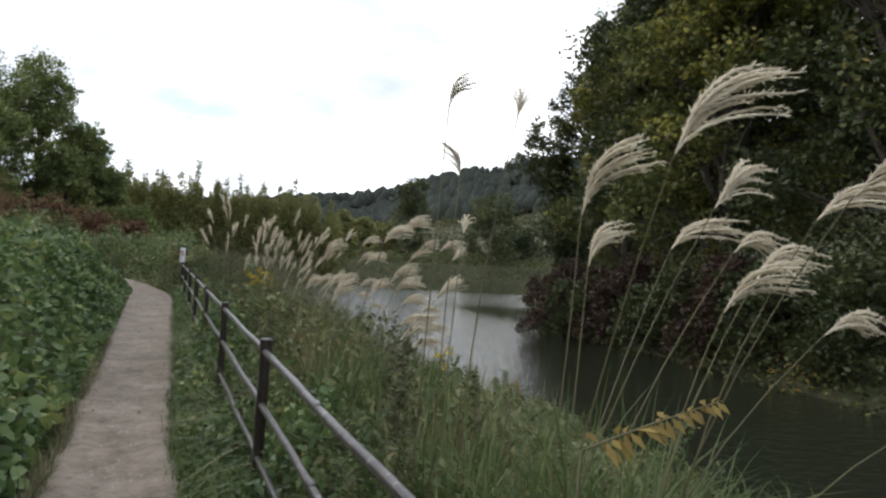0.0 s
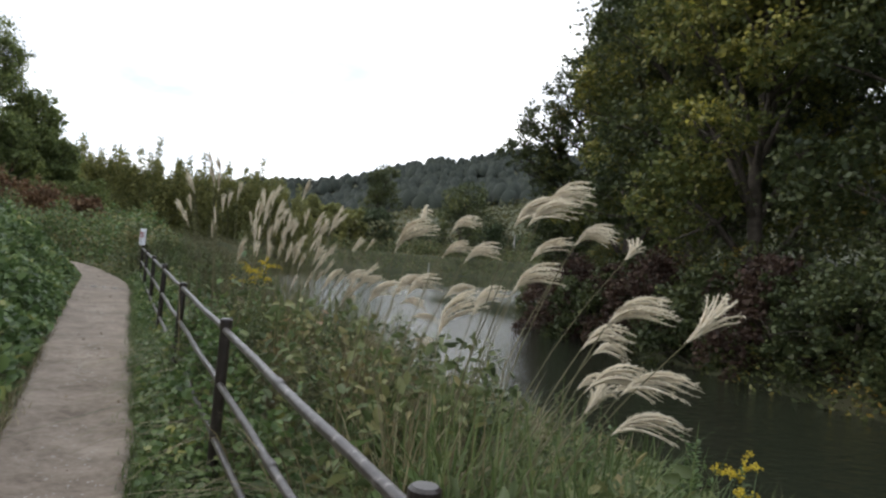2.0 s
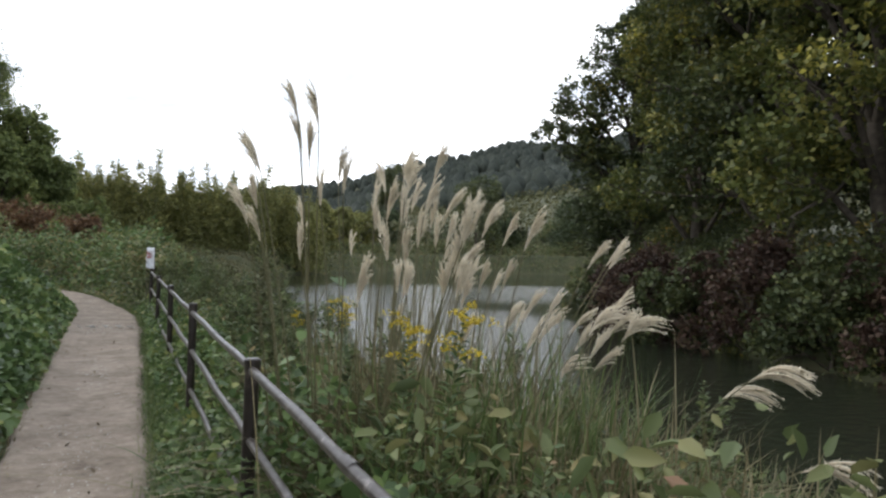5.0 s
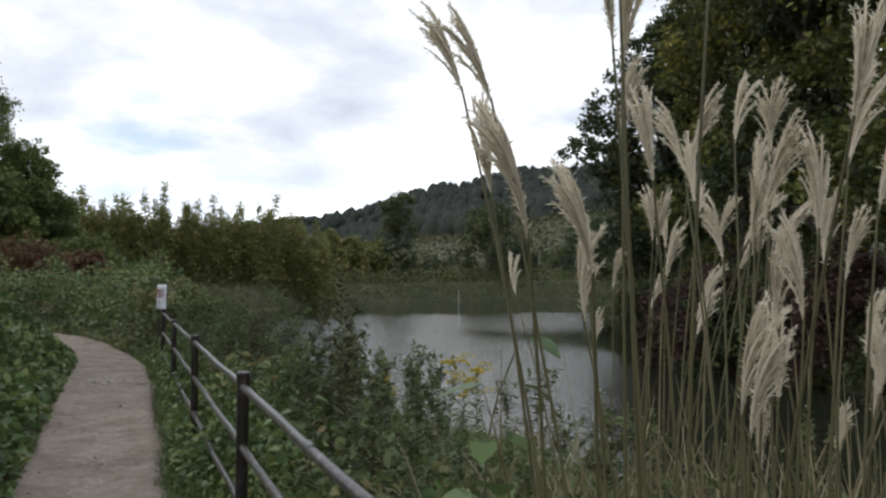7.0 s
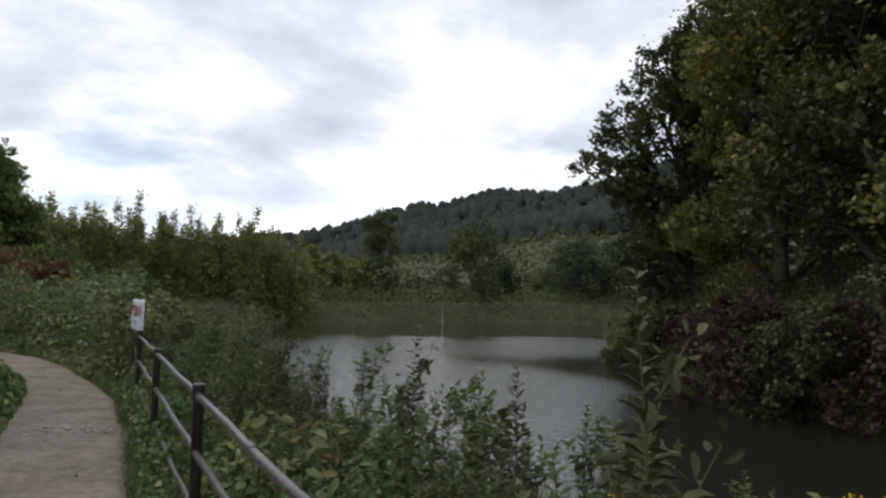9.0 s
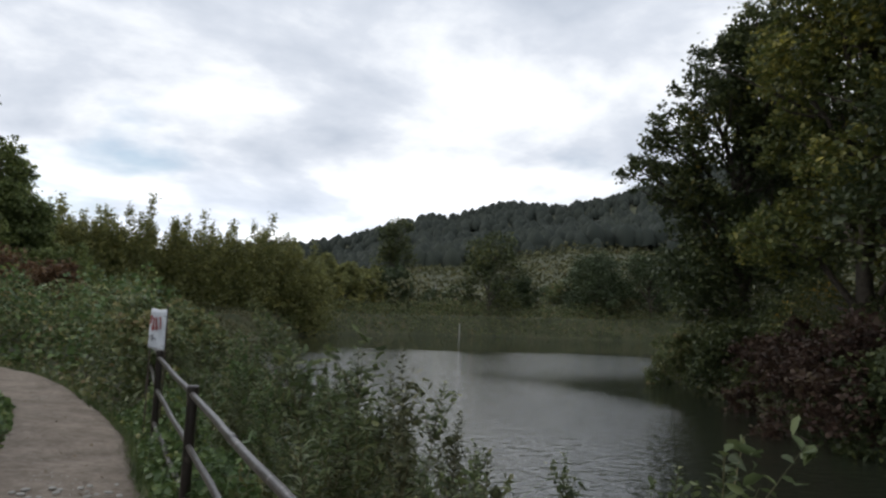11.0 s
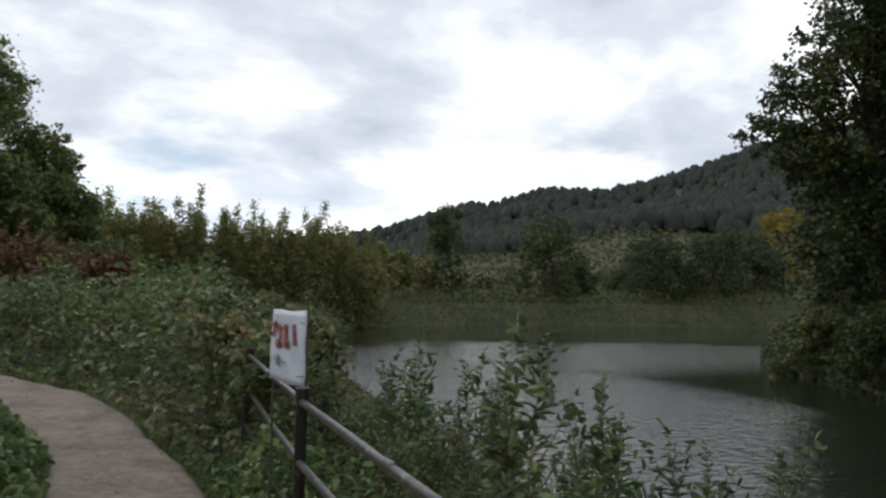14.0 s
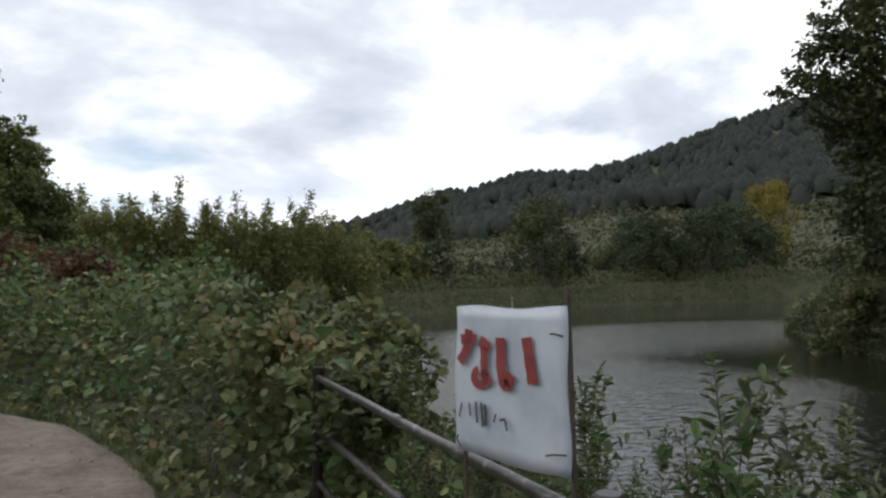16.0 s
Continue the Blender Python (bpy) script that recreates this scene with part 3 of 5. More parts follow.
for (u, v, uu, vv) in ((0.90, 0.16, 0.985, 0.175), (0.84, 0.905, 0.985, 0.885), (0.06, 0.88, 0.065, 0.965)):
    a, b = tube([(u * SW, (1 - v) * SH, 0.011), ((u + uu) / 2 * SW, (1 - (v + vv) / 2) * SH + 0.003, 0.014), (uu * SW, (1 - vv) * SH, 0.004)], [0.0022] * 3, 6)
    part("wire", np_mesh("wire", a, b, WIRE), sign)
for u, z0, z1 in ((0.995, -0.85, 0.40), (0.07, -0.95, 0.03)):
    a, b = tube([(u * SW, z0, -0.012), (u * SW + 0.006, (z0 + z1) / 2, -0.012), (u * SW, z1, -0.010)], [0.006] * 3, 7)
    part("stake", np_mesh("stake", a, b, WIRE), sign, "thin dark metal stake")


# ---- trees ----
def crown_points(blobs, n):
    """Leaf places gathered in clumps within the crown's lobes (x, y, z, radius across, radius up)."""
    vol = np.array([b[3] ** 2 * b[4] for b in blobs])
    pts = []
    for (bx, by, bz, br, bh), share in zip(blobs, vol / vol.sum()):
        m = max(40, int(n * share))
        k = max(10, int(34 * br))
        d = unit(rng.normal(size=(k, 3)))
        centre = d * rng.uniform(0.55, 1.05, (k, 1))
        spread = rng.uniform(0.08, 0.20, (k, 1))
        which = rng.integers(0, k, m)
        q = centre[which] + rng.normal(size=(m, 3)) * spread[which]
        pts.append(q * (br, br, bh) + (bx, by, bz))
    return np.concatenate(pts)


def tree(name, x, y, height, blobs, n, leaf, material, label, category="tree", trunk=0.16, droop=0.25, group="", base=None):
    z = float(land(np.array(x), np.array(y))) if base is None else base
    ob = new(name)
    ob.location = (x, y, z - 0.05)
    tagged(ob, label, category, group)
    pts = [(0.12 * math.sin(i * 1.3 + x), 0.12 * math.cos(i * 1.1 + y), height * 0.75 * i / 6) for i in range(7)]
    pieces = [tube(pts, [trunk * (1 - 0.8 * i / 6) for i in range(7)], 8)]
    for i, (bx, by, bz, br, bh) in enumerate(blobs):
        s = min(0.75 * bz / height, 0.72)
        a = np.array(pts[max(0, min(5, int(s / 0.75 * 6 * 0.75)))])
        b = np.array((bx, by, bz))
        m = (a + b) / 2 + (0, 0, 0.12 * np.linalg.norm(b - a))
        pieces.append(tube([a, (a + m) / 2, m, (m + b) / 2 + (0, 0, 0.1), b], [trunk * w for w in (0.5, 0.42, 0.33, 0.22, 0.1)], 6))
        for _ in range(3):
            e = b + rng.normal(size=3) * (br * 0.6, br * 0.6, bh * 0.5)
            pieces.append(tube([m, (m + e) / 2 + rng.normal(size=3) * 0.1, e], [trunk * w for w in (0.25, 0.16, 0.06)], 5))
    v, f = join(pieces)
    part("trunk", np_mesh("trunk", v, f, BARK, True), ob)
    c = crown_points(blobs, n)
    v, f = leaves(c, rng.uniform(0.7, 1.35, len(c)) * leaf, 0.6, 0.45, droop)
    part("crown", np_mesh("crown", v, f, material), ob)
    return ob


def round_blobs(height, radius, k, low=0.3, seed=1, squash=0.75):
    r = np.random.default_rng(seed)
    out = [(0, 0, height * 0.72, radius * 0.62, height * 0.24)]
    for i in range(k):
        a, h = i * 2.4 + r.uniform(-0.4, 0.4), low + (0.93 - low) * (i + 0.5) / k
        reach = radius * (0.72 if h < 0.7 else 0.42) * r.uniform(0.8, 1.15)
        br = radius * r.uniform(0.34, 0.5)
        out.append((reach * math.cos(a), reach * math.sin(a), height * h, br, br * squash))
    return out


# dark trees leaning over the water on the far side of the channel
# the last three are a back row, added to block sky light behind these
RIGHT = [(14.6, 5.5, 12, 3.4, LEAF_OAK), (15.6, 11.0, 13, 3.6, LEAF_OAK), (15.0, 16.2, 11.5, 3.0, LEAF_TURNING), (16.4, 19.8, 13.0, 3.3, LEAF_OAK),
         (17.2, 23.8, 11.5, 2.8, LEAF_TURNING), (20.4, 24.6, 13.5, 3.8, LEAF_OAK), (20.0, 15.0, 14, 4.2, LEAF_OAK), (25.5, 32.5, 8.5, 2.8, LEAF_OAK), (18.6, 7.5, 12.5, 3.6, LEAF_OAK), (18.8, 2.0, 12.5, 3.6, LEAF_OAK), (22.5, 20.5, 13, 3.8, LEAF_OAK)]
# the oak at the corner of the shore, with one limb reaching out over the water
tree("broadleaf_tree", 19.7, 29.9, 11.5, [(0.9, 0, 8.8, 1.9, 1.9), (-0.9, 0.3, 6.9, 1.4, 1.2), (-2.5, 0.6, 5.7, 1.2, 0.9), (-4.0, 0.8, 5.1, 0.85, 0.65), (-2.4, 0.5, 4.7, 1.3, 0.9), (-1.6, 0.2, 3.6, 1.5, 1.2), (-2.0, 0.3, 1.8, 1.3, 1.2), (1.2, -0.8, 6.0, 2.2, 2.0),
     (0.4, -1.2, 3.2, 2.0, 1.6), (0.3, -0.9, 7.8, 1.4, 1.2), (1.4, 0.4, 10.4, 1.3, 1.1), (-1.0, 0.9, 0.9, 1.2, 0.9),
     (-3.1, 0.3, 6.5, 0.9, 0.8), (-1.9, 0.2, 7.9, 1.0, 0.9), (-0.9, 0, 9.3, 1.1, 1.0), (0.2, -0.3, 10.6, 1.3, 1.1)], 44000, 0.17, LEAF_OAK, "large dark oak with one limb reaching out over the pond", group="trees along the pond", trunk=0.22, base=1.25)
for i, (x, y, h, r, m) in enumerate(RIGHT):
    tree("broadleaf_tree", x, y, h, round_blobs(h, r, 17, 0.10, 20 + i), 34000, 0.17, m,
         "large dark broadleaf tree with yellowing leaves leaning over the pond" if m is LEAF_TURNING else "large dark green broadleaf tree crowding the pond's edge, or in the row added behind to block sky light", group="trees along the pond", trunk=0.22)
for i, (x, y, h, r, m) in enumerate([(12.6, 7.0, 2.4, 1.5, LEAF_OAK), (12.6, 11.5, 2.4, 1.5, LEAF_OAK), (12.6, 9.5, 2.6, 1.5, LEAF_OAK), (12.7, 13.5, 2.4, 1.5, LEAF_WINE), (12.6, 15.6, 2.2, 1.4, LEAF_OAK), (12.7, 19.5, 2.4, 1.5, LEAF_OAK), (12.8, 17.6, 2.7, 1.6, LEAF_WINE), (12.8, 21.4, 2.8, 1.6, LEAF_WINE), (15.2, 24.6, 2.4, 1.3, LEAF_WINE), (17.0, 28.0, 2.2, 1.3, LEAF_OAK), (19.0, 32.0, 2.2, 1.2, LEAF_BANK)]):
    tree("bush", x, y, h, round_blobs(h, r, 9, 0.02, 50 + i, 0.9), 8000, 0.12, m,
         "reddish-brown bush hanging over the water" if m is LEAF_WINE else "dark green bush hanging over the water", "bush", 0.05, group="bushes along the pond")

# trees at the end of the path
for i, (x, y, h, r) in enumerate([(-8.0, 53.0, 12.6, 2.9), (-5.3, 53.5, 9.0, 2.2), (-3.7, 52.0, 6.0, 1.6), (-10.8, 50.0, 12.0, 3.2), (-9.5, 46.0, 8.5, 2.4), (-6.2, 49.0, 6.5, 2.0)]):
    tree("broadleaf_tree", x, y, h, round_blobs(h, r, 16, 0.10, 70 + i), 26000, 0.17, LEAF_LEFT, "mid-green broadleaf tree beyond the bend of the path", group="trees beyond the path", trunk=0.16)
for i, (x, y, h, r) in enumerate([(-4.3, 33.8, 2.6, 1.7), (-2.6, 34.4, 2.5, 1.5), (-1.2, 34.8, 2.2, 1.2), (-6.4, 33.0, 2.7, 1.9)]):
    tree("bush", x, y, h, round_blobs(h, r, 8, 0.2, 90 + i, 0.9), 5000, 0.11, LEAF_RED, "rust-brown autumn bush beside the path", "bush", 0.04, group="rust-brown bushes")

for i, (x, y, h, r) in enumerate([(-9.4, 48.5, 4.6, 2.2), (-7.0, 50.5, 4.4, 2.0), (-5.0, 50.5, 3.8, 1.8), (-3.4, 50.0, 3.2, 1.4), (-2.0, 51.5, 3.6, 1.6)]):
    tree("bush", x, y, h, round_blobs(h, r, 9, 0.05, 190 + i, 0.9), 8000, 0.14, LEAF_LEFT, "dense green bush under the trees beyond the path", "bush", 0.05, group="bushes under the trees")

# bamboo thicket beyond the far left shore: many feathery leaning canes
def bamboo(x, y, h, seed):
    r = np.random.default_rng(seed)
    ob = new("bamboo_clump")
    z = float(land(np.array(x), np.array(y)))
    ob.location = (x, y, z)
    tagged(ob, "feathery yellow-green bamboo clump behind the pond", "bamboo", "bamboo thicket")
    canes, pts = [], []
    for i in range(7):
        a, s = r.uniform(0, 6.28), r.uniform(0.3, 1.2)
        hh = h * r.uniform(0.7, 1.08)
        line = [(s * math.cos(a) * (0.6 + 0.5 * q * q), s * math.sin(a) * (0.6 + 0.5 * q * q), hh * (q - 0.06 * q * q)) for q in np.linspace(0, 1, 6)]
        canes.append(tube(line, [0.035 * (1 - 0.85 * q) for q in np.linspace(0, 1, 6)], 5))
        for q in np.linspace(0.12, 1.0, 15):
            c = np.array((s * math.cos(a) * (0.6 + 0.5 * q * q), s * math.sin(a) * (0.6 + 0.5 * q * q), hh * (q - 0.06 * q * q)))
            w = 0.62 * (1.08 - q) + 0.10
            pts.append(c + r.normal(size=(34, 3)) * (w, w, 0.20))
    for v, f in canes:
        part("cane", np_mesh("cane", v, f, STALK, True), ob)
    v, f = leaves(np.concatenate(pts), 0.30, 0.32, 0.3, 0.5)
    part("foliage", np_mesh("foliage", v, f, LEAF_BAMBOO), ob)
    return ob


bam = [bamboo(-3.5, 66, 6.6, 1), bamboo(-2.0, 67, 6.2, 2), bamboo(-0.3, 65.5, 5.8, 3)]
for i in range(34):
    row, k = divmod(i, 17)
    x = -5.5 + k * 1.25 + 0.5 * math.sin(i * 2.7) + row * 0.5
    y = 66.0 + row * 2.2 + 0.7 * math.sin(i * 1.9)
    s = (1.18 - 0.013 * (x + 5)) * (0.92 + 0.16 * math.sin(i * 3.3))
    o = copy_thing(bam[i % 3], Matrix.LocRotScale((x, y, float(land(np.array(x), np.array(y)))), Euler((0, 0, i * 1.1)), None))
    o.scale = (1, 1, s)

# single trees and scrub on the meadow behind the far bank
FAR = [(32.7, 96.5, 13.2, 3.1, LEAF_OAK), (37.0, 79.2, 10.1, 3.6, LEAF_OAK), (27.5, 84, 6.0, 2.4, LEAF_FAR), (45.5, 88, 6.2, 2.6, LEAF_FAR), (52, 80, 8.2, 3.4, LEAF_FAR), (58, 78, 9.8, 3.6, LEAF_FAR),
       (66, 80, 9.0, 3.6, LEAF_FAR), (20.5, 78, 5.6, 2.2, LEAF_BAMBOO), (24.0, 82, 5.6, 2.2, LEAF_BAMBOO), (17.0, 74, 6.0, 2.2, LEAF_BAMBOO), (82, 91, 15.8, 4.0, LEAF_YELLOW), (72, 88, 11.5, 3.8, LEAF_FAR), (49, 94, 7.0, 3.0, LEAF_MEADOW), (63, 96, 11, 4.0, LEAF_FAR)]
FAR = [(x, y, top - float(land(np.array(x), np.array(y))), r, m) for x, y, top, r, m in FAR]
for i, (x, y, h, r, m) in enumerate(FAR):
    tree("broadleaf_tree", x, y, h, round_blobs(h, r, 11, 0.16, 120 + i), 7000, 0.30, m, "yellow autumn tree on the far slope" if m is LEAF_YELLOW else "rounded dark green tree standing behind the far bank", group="trees behind the far bank", trunk=0.14)

r_m = np.random.default_rng(17)
for i in range(30):
    a, far = math.radians(r_m.uniform(14, 56)), r_m.uniform(74, 135)
    x, y, r = far * math.sin(a), 10 + far * math.cos(a), r_m.uniform(1.6, 3.0)
    if shore_distance(np.array(x), np.array(y)) < 3:
        continue
    m = (LEAF_FAR, LEAF_MEADOW, LEAF_FAR, LEAF_BANK)[i % 4]
    h = r * r_m.uniform(0.9, 1.3)
    tree("bush", x, y, h, round_blobs(h, r, 8, 0.15, 220 + i, 0.8), 2600, 0.30, m, "low rounded olive bush on the far meadow", "bush", 0.05, group="bushes on the far meadow")

# weeds on the far bank, scrub on the meadow, woods on the hill
k = 60000
x, y = rng.uniform(9, 68, k), rng.uniform(58, 82, k)
d = shore_distance(x, y)
keep = (d > -0.3) & (d < 5)
x, y, d = x[keep], y[keep], d[keep]
z = land(x, y) + rng.uniform(0, 1, len(x)) * np.clip(1.35 + 0.55 * wobble(x, y, 1.6) - 0.25 * smooth_step(30, 50, x), 0.2, 2)
v, f = leaves(np.c_[x, y, z], rng.uniform(0.15, 0.34, len(x)), 0.4, 0.4)
tagged(new("far_bank_weeds", np_mesh("far_bank_weeds", v, f, LEAF_BANK)), "tangled weeds along the far bank of the pond", "weeds", kind="stuff")
k = 60000
rr, aa = 72 + 225 * rng.uniform(0, 1, k) ** 1.5, np.radians(rng.uniform(-22, 68, k))
x, y = rr * np.sin(aa), 10 + rr * np.cos(aa)
ok = shore_distance(x, y) > 4
x, y, rr = x[ok], y[ok], rr[ok]
lump = np.clip(wobble(x, y, 6.0, 2.0) + 0.3, 0, 2)
z = land(x, y) + rng.uniform(0, 1, len(x)) * (0.5 + 2.0 * lump)
v, f = leaves(np.c_[x, y, z], 0.30 + rr * 0.0042, 0.6, 0.5)
tagged(new("meadow_scrub", np_mesh("meadow_scrub", v, f, LEAF_MEADOW)), "olive and brown scrub on the meadow behind the pond", "scrub", kind="stuff")
k = 7000
rr, aa = rng.uniform(255, 720, k), np.radians(rng.uniform(-25, 75, k))
x, y = rr * np.sin(aa), 10 + rr * np.cos(aa)
z = land(x, y)
th = rng.uniform(5, 9, k)
ang = np.arange(7) * 2 * np.pi / 7
rings = [(1.0, 0.05), (1.05, 0.45), (0.62, 0.82), (0.12, 1.0)]
vs = []
for rad, up_ in rings:
    rr_ = th[:, None] * 0.42 * rad * rng.uniform(0.8, 1.2, (k, 7))
    vs.append(np.stack([x[:, None] + rr_ * np.cos(ang), y[:, None] + rr_ * np.sin(ang), z[:, None] + th[:, None] * (up_ + rng.uniform(-0.06, 0.06, (k, 7)))], -1))
v = np.concatenate(vs, 1)
f = np.array([[a * 7 + b, a * 7 + (b + 1) % 7, (a + 1) * 7 + (b + 1) % 7, (a + 1) * 7 + b] for a in range(3) for b in range(7)])
v, f = v.reshape(-1, 3), (f[None] + (np.arange(k) * 28)[:, None, None]).reshape(-1, 4)
tagged(new("hill_forest", np_mesh("hill_forest", v, f, LEAF_HILL, True)), "dark wooded hillside beyond the meadow", "forest", kind="stuff")

# pale posts: the outlet in the far bank and two slim poles on the meadow
for name, x, y, h, w, lab in (("outlet_post", 31.0, 73.9, 1.5, 0.07, "pale concrete outlet post standing at the far shore"), ("utility_pole", 56.0, 99.0, 3.4, 0.10, "slim pale pole on the far meadow"), ("utility_pole", 38.9, 97.0, 3.6, 0.09, "slim pale pole on the far meadow")):
    z = float(land(np.array(x), np.array(y)))
    bm = bmesh.new()
    bmesh.ops.create_cone(bm, cap_ends=True, segments=10, radius1=w, radius2=w * 0.8, depth=h, matrix=Matrix.Translation((0, 0, h / 2)))
    bmesh.ops.create_cone(bm, cap_ends=True, segments=10, radius1=w * 1.2, radius2=w * 1.2, depth=0.08, matrix=Matrix.Translation((0, 0, h)))
    ob = tagged(new(name, bm_mesh(name, bm, CONCRETE)), lab, "post")
    ob.location = (x, y, z - 0.1)


# ---- undergrowth ----
def scatter(n, x0, x1, y0, y1):
    return rng.uniform(x0, x1, n), rng.uniform(y0, y1, n)


def thicket(name, x, y, tall, n_per, size, material, label, width=0.7, up=0.7):
    """Leaves heaped from the ground to the height tall at each place."""
    z = land(x, y) + tall * rng.uniform(0.0, 1.0, len(x)) ** 0.55
    v, f = (broad_leaves if size < 0.12 else leaves)(np.c_[x, y, z], rng.uniform(0.45, 1.35, len(x)) * size, width, up, 0.2)
    return tagged(new(name, np_mesh(name, v, f, material)), label, "undergrowth", kind="stuff")


# vines heaped up on the left of the path
x, y = scatter(100000, -7.5, -0.7, -3.0, 34.0)
left_edge, _ = path_edges(y)
tall = np.clip((left_edge + 0.04 - x) * 1.05, 0.0, 1.2) * np.clip(0.82 + 0.30 * wobble(x, y, 0.55), 0.2, 1.3) + 0.06
keep = (y < 25.9) & (x < left_edge + 0.05) & (rng.uniform(0, 1, len(x)) < np.clip(1.25 + (x + 0.7) * 0.16, 0.25, 1))
thicket("vine_thicket", x[keep], y[keep], tall[keep], 0, 0.10, LEAF_VINE, "dense green vines and weeds heaped beside the path")
# beyond the bend, closing the view of the path
x, y = scatter(60000, -9.0, 4.5, 20.6, 37.0)
_, right_edge = path_edges(y)
away = np.where(y < 26.7, x - right_edge, y - 26.7 - 0.52 * np.clip(-1.9 - x, 0, 3) - 0.14 * np.clip(-4.9 - x, 0, 9))
tall = (0.12 + 1.5 * smooth_step(0.1, 1.2, away)) * np.clip(0.85 + 0.28 * wobble(x, y, 0.6, 4.0), 0.25, 1.3)
tall = np.where(x > 0.9, np.minimum(tall, np.clip(0.75 - 0.70 * (x - 0.9), 0.10, 1.0)), tall)
keep = (away > 0.02) & (shore_distance(x, y) > 0.1) & ((y > 21.3) | (x > 0.35))
thicket("vine_thicket", x[keep], y[keep], tall[keep], 0, 0.10, LEAF_BANK, "green and browning vines heaped at the end of the fence")
heaps = []
for i in range(46):
    hx, hy = rng.uniform(-0.1, 1.3), rng.uniform(20.9, 24.5)
    if hx < path_edges(hy)[1] + 0.25:
        continue
    top = 0.95 + 0.35 * smooth_step(21, 24, hy) + rng.uniform(-0.2, 0.12)
    n = 170
    d = unit(rng.normal(size=(n, 3))) * rng.uniform(0.75, 1.05, (n, 1))
    d[:, 2] = np.abs(d[:, 2]) * 1.3 - 0.3
    heaps.append(np.array((hx, hy, top - 0.28)) + d * (0.26, 0.28, 0.26))
    side = rng.uniform(0, 1, 60)
    heaps.append(np.c_[hx + rng.normal(size=60) * 0.16, hy + rng.normal(size=60) * 0.16, side * (top - 0.2)])
heaps = np.concatenate(heaps)
v, f = broad_leaves(heaps, rng.uniform(0.045, 0.10, len(heaps)), 0.8, 0.8, 0.35)
tagged(new("vine_heap", np_mesh("vine_heap", v, f, LEAF_BANK)), "lumpy heap of broad-leaved vines swallowing the end of the fence", "undergrowth", kind="stuff")
heaps = np.c_[rng.uniform(-5, 1.6, 5200), rng.uniform(24.5, 31, 5200)]
off = np.where(heaps[:, 1] < 26.7, heaps[:, 0] - path_edges(heaps[:, 1])[1], heaps[:, 1] - 26.7 - 0.52 * np.clip(-1.9 - heaps[:, 0], 0, 3))
heaps, off = heaps[off > 0.2], off[off > 0.2]
z = land(heaps[:, 0], heaps[:, 1]) + (0.2 + 1.5 * smooth_step(0.1, 1.2, off)) * np.clip(0.85 + 0.28 * wobble(heaps[:, 0], heaps[:, 1], 0.6, 4.0), 0.25, 1.3) * rng.uniform(0.6, 1.08, len(off))
v, f = broad_leaves(np.c_[heaps, z], rng.uniform(0.06, 0.13, len(off)), 0.85, 0.8)
tagged(new("vine_leaves", np_mesh("vine_leaves", v, f, LEAF_VINE)), "broad vine leaves over the heap at the bend of the path", "undergrowth", kind="stuff")
# low leaves at the foot of the fence
x, y = scatter(26000, 0.02, 0.75, -3.0, 21.5)
tall = (0.10 + 0.45 * smooth_step(0.1, 0.6, x)) * np.clip(0.8 + 0.5 * wobble(x, y, 0.4, 1.0), 0.1, 1.4)
keep = ~on_path(x, y) & (x > path_edges(y)[1] + 0.03)
thicket("verge_weeds", x[keep], y[keep], tall[keep], 0, 0.055, LEAF_VINE, "low weeds and clover along the foot of the fence")
# the bank down to the water
x, y = scatter(104000, 0.6, 6.2, -3.0, 33.0)
d = shore_distance(x, y)
tall = np.clip(0.36 + 0.22 * wobble(x, y, 0.45, 2.0) + 0.10 * wobble(x, y, 1.8, 5.0), 0.05, 0.8) * (1.0 - 0.45 * smooth_step(1.5, 2.8, x)) * (1.0 + 0.35 * smooth_step(4, 6, y) * smooth_step(9, 7.5, y) * smooth_step(2.3, 1.6, x)) * (1 - 0.58 * smooth_step(11, 13, y) * smooth_step(0.9, 1.7, x))
keep = (d > -0.3) & (tall > 0.05)
thicket("bank_weeds", x[keep], y[keep], tall[keep], 0, 0.075, LEAF_BANK, "tangled weeds covering the bank down to the water", 0.5, 0.5)
x, y = scatter(26000, 2.5, 12.0, 28.0, 63.0)
d = shore_distance(x, y)
keep = (d > -0.3) & (d < 7)
thicket("bank_weeds", x[keep], y[keep], (0.14 + 0.40 * smooth_step(3.0, 6.5, d[keep])) * (1 + 0.4 * wobble(x[keep], y[keep], 1.2)), 0, 0.13, LEAF_MEADOW, "reeds and weeds on the left shore of the pond", 0.35, 0.3)
x, y = scatter(90000, 22.0, 70.0, 38.0, 66.0)
d = shore_distance(x, y)
keep = (d > -0.4) & (d < 5) & (y < 0.75 * x + 27)
thicket("bank_weeds", x[keep], y[keep], 1.1 + 0.5 * wobble(x[keep], y[keep], 1.8), 0, 0.24, LEAF_BANK, "rough brown and green weeds on the low far shore", 0.45, 0.4)
x, y = scatter(24000, -14.0, 9.0, 33.0, 66.0)
d = shore_distance(x, y)
keep = (d > 0.5)
thicket("field_weeds", x[keep], y[keep], 0.7 + 0.4 * wobble(x[keep], y[keep], 2.0), 0, 0.17, LEAF_MEADOW, "rough weeds on the field beyond the path", 0.4, 0.4)
x, y = scatter(260000, 10.5, 24.0, 2.0, 41.0)
d = shore_distance(x, y)
keep = (d > -0.5) & (d < 2.4)
thicket("bank_weeds", x[keep], y[keep], 1.3 + 0.5 * wobble(x[keep], y[keep], 1.5), 0, 0.13, LEAF_OAK, "dark undergrowth along the tree-lined shore", 0.5, 0.4)


